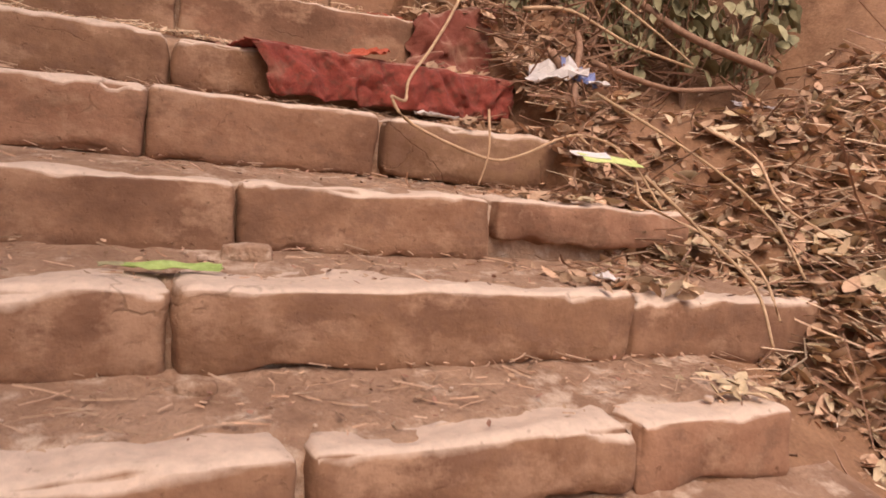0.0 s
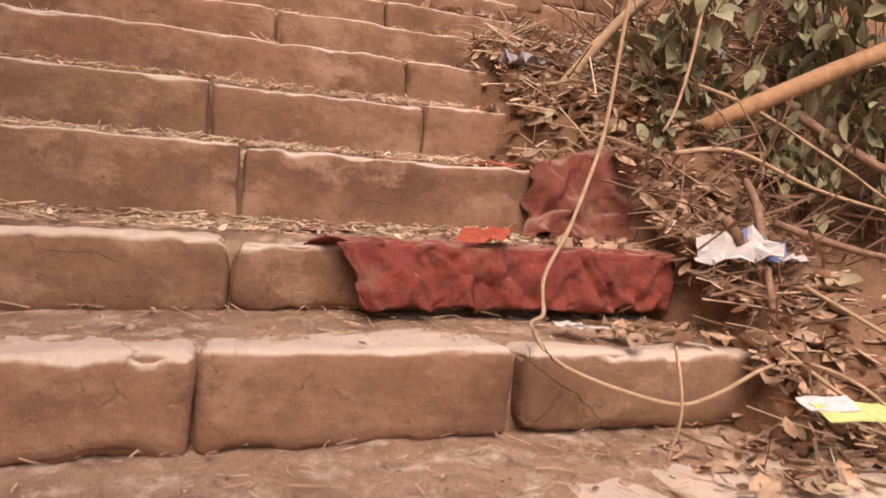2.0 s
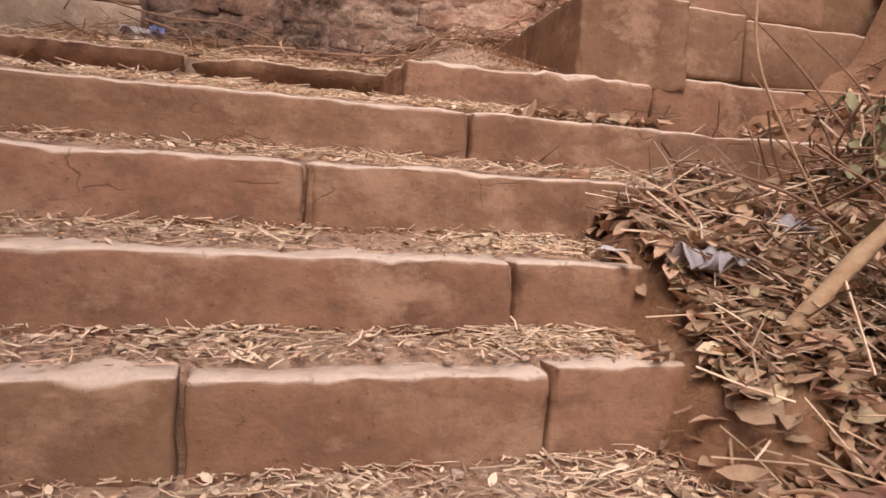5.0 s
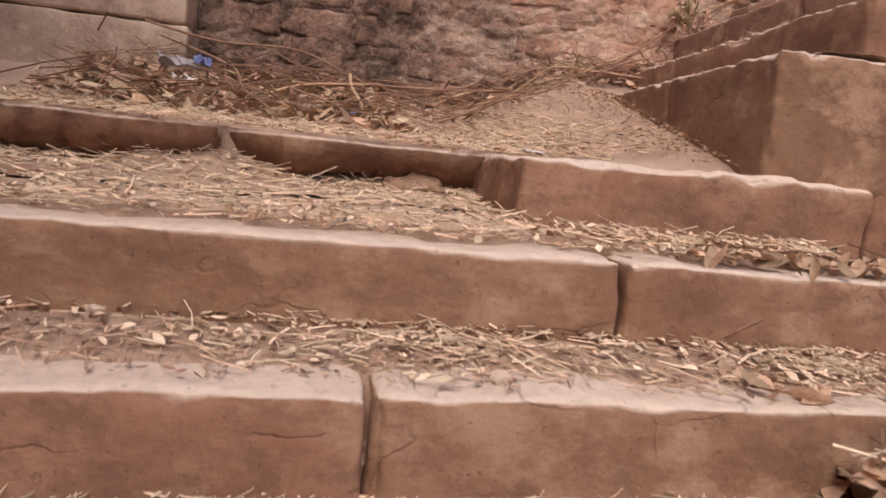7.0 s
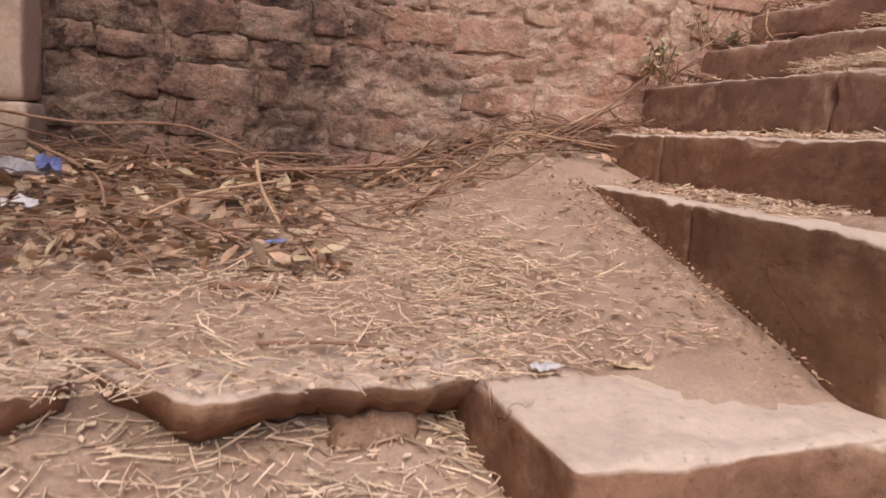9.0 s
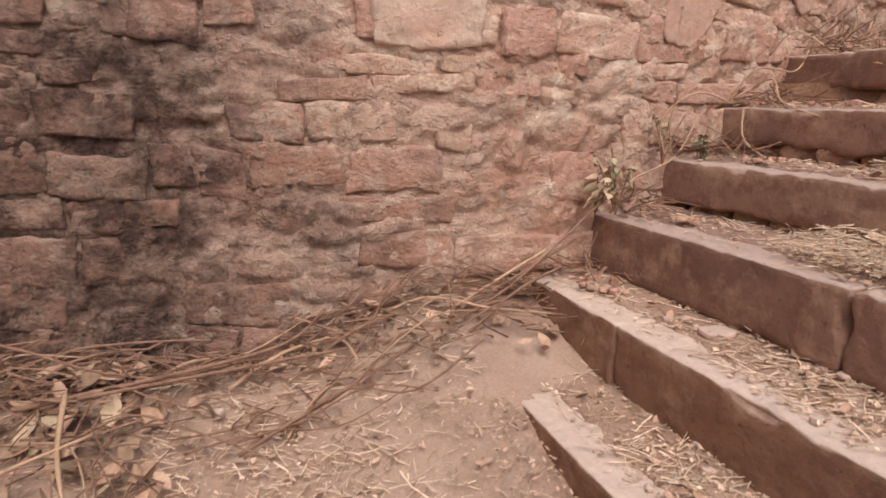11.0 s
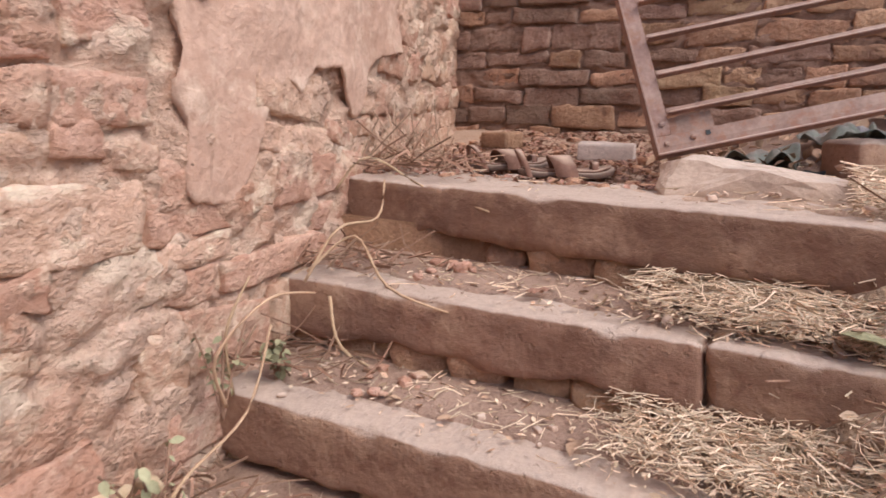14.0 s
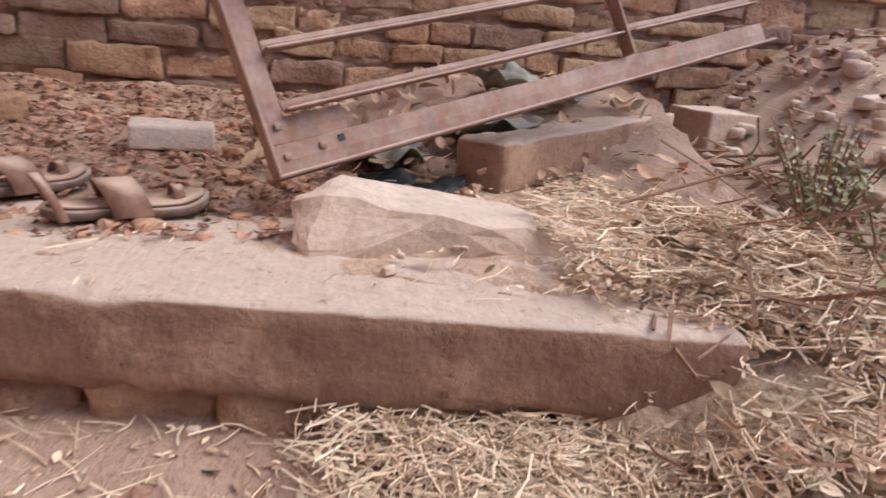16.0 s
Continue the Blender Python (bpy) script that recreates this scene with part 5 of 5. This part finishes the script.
crumple("black_scrap", 0.1, 0.05, 7, 37, M_BLACK, (0.42, 4.20, 2.97), 10, 0.8, 0, "black plastic scrap at the foot of a step", "plastic film")
crumple("white_scrap", 0.13, 0.05, 7, 38, M_PALELEAF, (0.34, 4.16, 2.965), 5, 0.3, 0, "pale torn plastic scrap on straw", "plastic film")
crumple("pale_leaf", 0.13, 0.09, 6, 41, M_PALELEAF, (0.88, 2.05, slope(0.88, 2.05) + 0.02), 20, 0.3, 30, "large pale orange dead leaf on litter", "leaf")
crumple("grey_card", 0.2, 0.07, 6, 42, M_FILM, (1.15, 2.15, slope(1.15, 2.15) + 0.02), -20, 0.15, 20, "flat grey card lying on litter", "card")
straw("twigs", 500, lambda rn: (lambda x, y: (x, y, max(tread(x, y), slope(x, y)) + 0.01))(0.55 - 0.5 * rn.random() ** 1.4, rn.uniform(1.6, 4.1)), M_TWIG, "dry twigs and bark on the step ends", 0.03, 0.2, 0.0026, 83, 0.25, "twigs", 0.03)

# ---- things: the upper flight and upper landing ----


def heap_z(x, y):
    line = min(4.44, 3.50 + (x - 0.36) * 0.70)
    k = smooth01(y, 5.25, 4.80)
    return line - 0.32 + 0.31 * k + 0.05 * rough(x, y, 5, 17) * k - 0.22 * smooth01(y, 4.55, 4.2)


heap = sheet("straw_heap", 1.15, 2.25, 4.24, 5.25, heap_z, 0.03, M_BED)
tagged(heap, "heap of trampled straw at the step ends", "straw heap", kind="stuff")


def on_heap(rn):
    x, y = rn.uniform(1.15, 2.15), 5.15 - 0.87 * rn.random() ** 0.9
    if (x > 1.8 and y > 4.78) or (y > 4.74 and any(-0.07 < x - edge2(i, y) < 0.03 for i in range(2, 6)) and rn.random() < 0.9):
        return None
    return x, y, heap_z(x, y) + 0.012


def thick_straw(rn):
    i = rn.randrange(2, 6)
    y = 5.38 - 0.82 * rn.random()
    if y > 5.1 and rn.random() < (y - 5.1) * 3:
        return None
    if i == 5 and (y > 5.0 or y < 4.82 or rn.random() < 0.5):
        return None
    a = edge2(i, y)
    b = edge2(i + 1, y) if i < 5 else a + 0.4
    u = rn.uniform(0.1, 1) ** 0.7
    return a + u * (b - a), y, FLIGHT2[i][2] + 0.012 + 0.03 * u


def on_top(rn):
    x = rn.uniform(1.75, 3.45)
    y = 6.4 - 2.0 * rn.random() ** 0.6
    if rn.random() < smooth01(y, 4.8, 5.3) * 0.93 or (abs(x - 2.03) < 0.24 and -0.36 < y - 5.12 < 0.34 and rn.random() < 0.93):
        return None
    return x, y, top_z(x, y) + 0.004


straw("straw", 15000, on_heap, M_STRAW, "thick tangled straw at the ends of the upper steps", 0.008, 0.095, 0.0012, 71, 0.22, lift=0.035)
straw("straw", 19000, thick_straw, M_STRAW, "thick straw on the upper treads", 0.008, 0.085, 0.0011, 72, 0.13, lift=0.035)
leaves("straw_chips", 9000, on_heap, M_STRAW, "short pale straw chips in the heap", 0.004, 0.015, 18, 0.4, "chaff")
leaves("straw_chips", 9000, thick_straw, M_STRAW, "short pale straw chips on the treads", 0.003, 0.010, 19, 0.3, "chaff")
leaves("straw_chips", 3000, on_top, M_STRAW, "short pale straw chips on the upper landing", 0.003, 0.009, 20, 0.3, "chaff")
straw("straw", 3600, on_top, M_STRAW, "straw strewn over the upper landing", 0.008, 0.055, 0.0013, 73, 0.1)


def on_edge(rn):
    x, y = 1.75 + 1.0 * rn.random() ** 1.3, rn.uniform(4.3, 4.85)
    return x, y, top_z(x, y) + 0.008


straw("straw", 3200, on_edge, M_STRAW, "pale straw spread along the landing's edge", 0.008, 0.06, 0.0012, 171, 0.12, lift=0.012)
leaves("straw_chips", 2600, on_edge, M_STRAW, "short pale straw chips along the landing's edge", 0.004, 0.012, 172, 0.3, "chaff")
straw("tall_straw", 7, lambda rn: (rn.uniform(1.35, 2.1), rn.uniform(4.5, 4.95), 4.36 if rn.random() < 0.7 else 4.2), M_STRAW, "long straw stalks sticking out of the heap", 0.1, 0.2, 0.0028, 74, 0.8)
def by_sandals(rn):
    x, y = 2.0 + 1.5 * rn.random(), 5.3 + 1.1 * rn.random()
    return x, y, top_z(x, y) + 0.004


leaves("leaf_crumbs", 5500, by_sandals, M_CRUMB, "crumbled red-brown leaf litter round the sandals", 0.004, 0.016, 81, 0.35, "leaf litter")
leaves("dead_leaves", 320, on_top, M_DRYLEAF, "dead leaves and chips on the upper landing", 0.008, 0.025, 75)
leaves("dead_leaves", 220, lambda rn: on_flight2(rn), M_DRYLEAF, "dead leaves on the upper steps", 0.008, 0.03, 76)
pebbles("rubble_chips", 700, lambda rn: (lambda x, y: (x, y, top_z(x, y)))(rn.uniform(2.0, 3.5), rn.uniform(5.0, 6.45)), M_BRICK, "red stone chips on the upper landing", 0.003, 0.022, 54)
pebbles("rubble_chips", 90, lambda rn: (lambda i, y: (edge2(i, y) + rn.uniform(0.08, 0.25), y, FLIGHT2[i][2] + 0.015))(rn.randrange(1, 5), rn.uniform(5.75, 6.12)), M_RUBBLE, "stone chips fallen beside the wall", 0.004, 0.02, 55)

# rusty gate frame leaning over the rubble
G0, GD, GU = Vector((2.145, 5.43, 4.495)), Vector((0.427, -0.879, 0.212)).normalized(), Vector((0.278, 0.351, 0.894)).normalized()
GB = GD.cross(GU).normalized()
if GB.x < 0:
    GB = -GB
gate = tagged(empty("iron_gate", *G0), "rusty angle-iron gate frame leaning over rubble", "gate")


def iron(name, s0, s1, u0, u1, b0, b1, label="", parent=None):
    """A flat iron bar in the gate's own directions: along the rail, up the stile, to the back."""
    half = ((s1 - s0) / 2, (b1 - b0) / 2, (u1 - u0) / 2)
    n = [max(2, min(30, int(h / 0.02))) for h in half]
    v, f = rbox(half, min(0.0025, min(half) * 0.8), n, hash((round(s0 * 100), round(u0 * 100))) % 90, 0.0012, 9)
    c = ((s0 + s1) / 2, (b0 + b1) / 2, (u0 + u1) / 2)
    w = [GD * (p.x + c[0]) + GB * (p.y + c[1]) + GU * (p.z + c[2]) for p in v]
    if GD.cross(GB).dot(GU) < 0:
        f = [g[::-1] for g in f]
    return make(name, w, f, M_RUST, parent or gate, label, smooth=False)


GL, GH = 1.47, 0.92
rail = iron("bottom_rail", 0, GL, 0, 0.06, 0, 0.006)
iron("rail_lip", 0, GL, 0, 0.007, -0.032, -0.0005)
iron("stile", 0.0, 0.055, 0.0605, GH, 0, 0.006)
iron("stile_lip", 0, 0.007, 0.0075, GH, -0.032, -0.0005)
iron("mid_stile", 0.915, 0.922, 0.0605, GH, -0.03, -0.0005)
iron("mid_stile", 0.915, 0.95, 0.0605, GH, 0.0, 0.006)
iron("top_rail", 0.0555, GL - 0.056, GH - 0.05, GH, 0.0005, 0.006)
for k in range(7):
    u = 0.110 + 0.108 * k
    for s0, s1 in ((0.0555, 0.9145), (0.9505, GL - 0.02)):
        bar = iron("bar", s0, s1, u, u + 0.006, -0.026, 0.0)
        iron("bar", s0, s1, u + 0.0065, u + 0.024, -0.001, 0.005)
iron("gusset_plate", 0.0565, 0.17, 0.0605, 0.108, 0.007, 0.012, "riveted corner plate")
for s, u in ((0.03, 0.03), (0.10, 0.035), (0.03, 0.085)):
    iron("rivet", s, s + 0.013, u, u + 0.013, -0.007, -0.0005, parent=rail)
# no opening here: a small black plate paints the dark of a hole
hole = iron("bolt_hole", 0.14, 0.153, 0.04, 0.053, -0.002, -0.0003, "flat black patch standing in for a bolt hole", rail)
hole.data.materials[0] = M_BLACK

# slab, rock and bricks
slab = block("stone_slab", (-0.50, -0.065, -0.055), (0.50, 0.065, 0.07), M_STEP2, None, 71, r=0.02, amp=0.012, cell=0.02, chip=0.03)
slab.matrix_world = pose(2.765, 4.63, 4.50, 0, -2, math.degrees(math.atan2(-0.70, 0.62)))
tagged(slab, "long squared brown stone slab lying on dust", "stone slab")
bm = bmesh.new()
rr = random.Random(19)
for k in range(46):
    x = rr.uniform(-0.24, 0.25)
    h = 0.10 * (1 - 0.8 * smooth01(x, -0.12, 0.25)) * smooth01(x, -0.30, -0.17)
    bm.verts.new((x, rr.uniform(-1, 1) * 0.11 * (1 - 0.6 * smooth01(x, 0, 0.25)), rr.choice((-0.02, h * rr.uniform(0.35, 1.0), h * rr.uniform(0.85, 1.0)))))
hull = bmesh.ops.convex_hull(bm, input=bm.verts)
bmesh.ops.delete(bm, geom=[g for g in hull["geom_interior"] if isinstance(g, bmesh.types.BMVert)], context="VERTS")
bmesh.ops.subdivide_edges(bm, edges=bm.edges[:], cuts=3, use_grid_fill=True)
for q in bm.verts:
    q.co += Vector((noise.noise(q.co * 17), noise.noise(q.co * 17 + Vector((5, 0, 0))), noise.noise(q.co * 17 + Vector((0, 5, 0))))) * 0.015
rock_mesh = bpy.data.meshes.new("rock")
bm.to_mesh(rock_mesh)
bm.free()
rock_mesh.materials.append(M_BOULDER)
rock = new("rock", rock_mesh)
rock.matrix_world = pose(2.06, 5.12, 4.42, 0, 0, -88) @ Matrix.Diagonal((1.32, 1.15, 1.0, 1))
tagged(rock, "pale angular broken rock tapering to a point", "rock")
for nm, lo, hi, mat, lab, tn in [("loose_brick", (2.65, 5.60, 4.445), (2.75, 5.79, 4.505), M_GREY, "loose grey dusty brick lying on rubble", 8), ("loose_brick", (2.86, 6.10, 4.46), (2.96, 6.24, 4.525), M_BRICK, "loose red brick end beside the wall", -20),
                                 ("loose_stone", (2.9, 5.4, 4.45), (3.0, 5.52, 4.5), M_BRICK, "loose red stone on rubble", 10),
                                 ("loose_stone", (3.1, 3.88, 4.42), (3.35, 4.08, 4.58), M_ROCK, "pale block half buried in the bank", 5)]:
    cx, cy = (lo[0] + hi[0]) / 2, (lo[1] + hi[1]) / 2
    h = [(b - a) / 2 for a, b in zip(lo, hi)]
    v, f = rbox(h, 0.005, [max(4, int(x / 0.01)) for x in h], int(cx * 70), 0.006, 8, 0.002)
    ob = make(nm, v, f, mat)
    ob.matrix_world = pose(cx, cy, (lo[2] + hi[2]) / 2, 0, 0, tn)
    tagged(ob, lab, "brick" if "brick" in nm else "stone")

# sacks and black plastic under the gate
for k, (x, y, z, w, d, mat, lab) in enumerate([(2.62, 5.20, 4.45, 0.26, 0.2, M_SACK, "dusty green plastic sack crumpled under the gate"), (2.74, 4.95, 4.52, 0.3, 0.22, M_SACK, "dusty green plastic sack crumpled under the gate"),
                                               (2.95, 4.72, 4.60, 0.32, 0.22, M_SACK, "dusty green plastic sack crumpled under the gate"), (2.42, 5.16, 4.415, 0.24, 0.15, M_BLACK, "black plastic sheet wedged under the gate"),
                                               (2.85, 4.85, 4.47, 0.3, 0.3, M_FILM, "grey dusty plastic on the rubble")]):
    crumple("sack" if mat is M_SACK else "plastic_sheet", w, d, 26, 80 + k, mat, (x, y, z), 25 * k, 0.36, 0, lab, "sack" if mat is M_SACK else "plastic sheet", bends=1.7, soft=True)
mound = sheet("rubble_mound", 2.45, 3.55, 4.3, 5.45, lambda x, y: 4.44 + 0.17 * smooth01(x, 2.5, 3.1) * smooth01(y, 5.45, 4.9) + 0.03 * rough(x, y, 7, 12) - 0.06 * smooth01(x, 2.55, 2.45) - 0.05 * smooth01(y, 5.35, 5.45), 0.03, M_LITTER)
tagged(mound, "mound of earth and rubble against the wall", "rubble", kind="stuff")
leaves("dead_leaves", 300, lambda rn: (lambda x, y: (x, y, 4.47 + 0.17 * smooth01(x, 2.5, 3.1) * smooth01(y, 5.45, 4.9)))(rn.uniform(2.4, 3.4), rn.uniform(4.4, 5.5)), M_DRYLEAF, "dead leaves on the rubble mound", 0.01, 0.035, 79)


def sandal(at, turn, tilt, seed, label):
    """A leather sandal: shaped sole, wide instep strap, toe loop and heel strap."""
    th = tagged(empty("sandal", *at), label, "sandal", "pair of sandals")
    th.matrix_world = pose(*at, tilt, 0, turn)
    n, v, f = 22, [], []
    prof = []
    for i in range(n + 1):
        t = i / n
        half = 0.034 + 0.014 * math.sin(max(0, t - 0.35) / 0.65 * 3.0) - 0.004 * math.sin(t * 6.28)
        half *= min(1, math.sqrt(max(0.0, 1 - abs(2 * t - 1) ** 7)) + 0.12)
        prof.append((t * 0.26 - 0.13, half, 0.004 + 0.012 * max(0, t - 0.8) / 0.2 + 0.006 * max(0, 0.2 - t) / 0.2))
    for nm, z0, z1, gr, mat in (("sole", 0, 0.016, 1.0, M_SOLE), ("insole", 0.0165, 0.021, 0.93, M_LEATHER)):
        v, f = [], []
        for x, h, z in prof:
            for y, zz in ((-h * gr, z0), (h * gr, z0), (h * gr, z1), (0, z1 - 0.002), (-h * gr, z1)):
                v.append((x * gr, y, z + zz))
        for i in range(n):
            for k in range(5):
                a, b = i * 5 + k, i * 5 + (k + 1) % 5
                f.append((a, b, b + 5, a + 5))
        f += [(4, 3, 2, 1, 0), tuple(n * 5 + k for k in range(5))]
        make(nm, v, f, mat, th)

    def strap(nm, x, half, high, wide, lean=0.0):
        v, f, m = [], [], 14
        for i in range(m + 1):
            a = math.pi * i / m
            for s, off in ((-1, 0), (1, 0), (1, 0.003), (-1, 0.003)):
                v.append((x + s * wide / 2 + lean * math.sin(a), math.cos(a) * (half + off), 0.008 + math.sin(a) ** 0.8 * (high + off)))
        for i in range(m):
            for k in range(4):
                f.append((i * 4 + k, i * 4 + (k + 1) % 4, i * 4 + 4 + (k + 1) % 4, i * 4 + 4 + k))
        make(nm, v, f, M_LEATHER, th)
    strap("instep_strap", -0.005, 0.047, 0.052, 0.06, -0.02)
    strap("toe_loop", 0.075, 0.018, 0.035, 0.018)
    strap("heel_strap", -0.105, 0.04, 0.066, 0.015, -0.03)
    return th


sandal((2.12, 5.66, 4.437), -62, 0, 1, "worn brown leather sandal, dusty, upright on the ground")
sandal((2.23, 5.865, 4.44), -38, 0, 2, "worn brown leather sandal with a raised strap loop")

# weeds and dry stalks
for k, (x, y, n, h, lf, lab) in enumerate([(2.35, 4.15, 14, 0.22, 0.025, "small dusty green weed at the landing's edge"), (2.0, 4.28, 14, 0.3, 0.028, "small dusty green weed at the landing's edge"), (2.7, 3.95, 14, 0.3, 0.03, "small dusty green weed at the landing's edge"),
                                           (1.75, 4.42, 12, 0.28, 0.025, "small dusty green weed at the landing's edge"), (2.5, 3.6, 14, 0.45, 0.03, "small dusty green weed at the landing's edge"), (1.85, 4.50, 16, 0.22, 0.022, "small dusty green weed at the landing's edge"), (2.1, 4.40, 18, 0.26, 0.024, "small dusty green weed at the landing's edge"),
                                           (2.25, 4.28, 18, 0.3, 0.026, "small dusty green weed at the landing's edge"), (1.62, 4.50, 16, 0.25, 0.022, "small dusty green weed at the landing's edge")]):
    plant("weed", (x, y, max(slope(x, y), 4.3) if y < 4.3 else 4.3), n, h, lf, 90 + k, lab, spread=h * 0.7, leaf_n=16, droop=0.1)
straw("dry_stalks", 320, lambda rn: (lambda x, y: (x, y, slope(x, y) + 0.05))(rn.uniform(1.6, 3.2), rn.uniform(3.4, 4.28)), M_TWIG, "dry twigs and stalks at the landing's edge", 0.08, 0.35, 0.003, 95, 0.28, "twigs", 0.08)
for k, (x, y, z, n, h, lf) in enumerate([(0.94, 6.03, 3.90, 4, 0.14, 0.06), (1.38, 6.06, 4.07, 6, 0.08, 0.035), (1.0, 6.0, 3.9, 5, 0.2, 0.03), (1.2, 6.04, 4.06, 5, 0.16, 0.025)]):
    plant("wall_weed", (x, y, z), n, h, lf, 110 + k, "withered grey-green weed at the wall's foot", M_PALELEAF if k == 0 else M_GREEN, spread=h * 0.7, leaf_n=7)
for k, pts in enumerate([[(1.2, 6.03, 4.06), (1.15, 6.0, 4.18), (1.25, 5.96, 4.27), (1.42, 5.98, 4.24)], [(1.5, 6.06, 4.26), (1.6, 6.0, 4.33), (1.5, 5.85, 4.25), (1.53, 5.7, 4.20)], [(1.45, 6.03, 4.25), (1.52, 5.99, 4.36), (1.7, 6.0, 4.36), (1.8, 6.04, 4.44)],
                         [(1.47, 5.98, 4.22), (1.44, 5.93, 4.12), (1.52, 5.85, 4.05), (1.55, 5.72, 4.07)], [(1.7, 6.12, 4.42), (1.74, 6.05, 4.50), (1.85, 5.95, 4.42), (1.8, 5.75, 4.38)], [(1.25, 6.06, 4.06), (1.22, 6.04, 4.2), (1.28, 6.03, 4.3)],
                         [(1.0, 6.03, 3.87), (1.05, 6.0, 3.98), (1.2, 5.98, 4.06), (1.3, 6.0, 4.2)]]):
    tagged(tube("dry_vine", pts, 0.004, 0.0025, M_VINE, sides=5, knots=0.2), "thin dry creeper at the wall's foot beside steps", "vine", "creepers by the wall")
straw("grass_tuft", 170, lambda rn: (2.0 + 0.4 * rn.random(), 6.15 + 0.1 * rn.random(), 4.45), M_STRAW_DULL, "tuft of dry grass at the wall's foot", 0.05, 0.2, 0.0016, 97, 0.9, "grass", 0.02)
straw("twigs", 260, lambda rn: (lambda i, y: (edge2(i, y) + rn.uniform(0.03, 0.25), y, FLIGHT2[i][2] + 0.02))(rn.randrange(1, 6), 6.14 - 0.3 * rn.random() ** 2), M_TWIG, "dry twigs on the step ends by the wall", 0.04, 0.2, 0.0025, 98, 0.35, "twigs", 0.03)


def on_slope(rn):
    x, y = rn.uniform(2.4, 3.5), rn.uniform(3.0, 4.4)
    return x, y, 4.385 + 0.50 * smooth01(y, 4.3, 3.3) * smooth01(x, 2.35, 3.3)


leaves("dead_leaves", 500, on_slope, M_CRUMB, "dead leaves on the earth slope", 0.01, 0.035, 84)
straw("straw", 500, on_slope, M_STRAW, "straw on the earth slope", 0.02, 0.12, 0.0018, 85, 0.15)
pebbles("pebbles", 160, on_slope, M_ROCK, "small stones on the earth slope", 0.006, 0.04, 86)
leaves("dead_leaves", 420, on_heap, M_DRYLEAF, "dead leaves in the straw heap", 0.01, 0.03, 87)
straw("twigs", 420, on_heap, M_TWIG, "brown twigs in the straw heap", 0.05, 0.28, 0.0026, 88, 0.25, "twigs", 0.04)
dv, df = rbox((0.046, 0.042, 0.009), 0.008, (10, 10, 3), 9, 0.004, 9)
dv = [Vector((p.x * math.sqrt(max(0, 1 - 0.5 * (p.y / 0.046) ** 2)), p.y * math.sqrt(max(0, 1 - 0.5 * (p.x / 0.046) ** 2)), p.z)) for p in dv]
disc = make("flat_stone", dv, df, M_ROCK)
disc.location = (0.885, 5.38, 3.672)
tagged(disc, "flat round pale stone lying on a step", "stone")
crumple("curled_leaf", 0.09, 0.045, 7, 43, M_DRYLEAF, (1.10, 5.79, 3.885), 20, 0.3, 0, "curled dry leaf lying on a step", "leaf")
crumple("green_leaf", 0.08, 0.04, 7, 44, M_GREEN, (1.51, 4.97, 4.275), 60, 0.2, 0, "fallen green leaf lying on straw", "leaf")
crumple("dark_leaf", 0.05, 0.025, 6, 45, M_CRUMB, (1.62, 5.56, 4.25), -30, 0.3, 0, "small dark dry leaf on a step", "leaf")
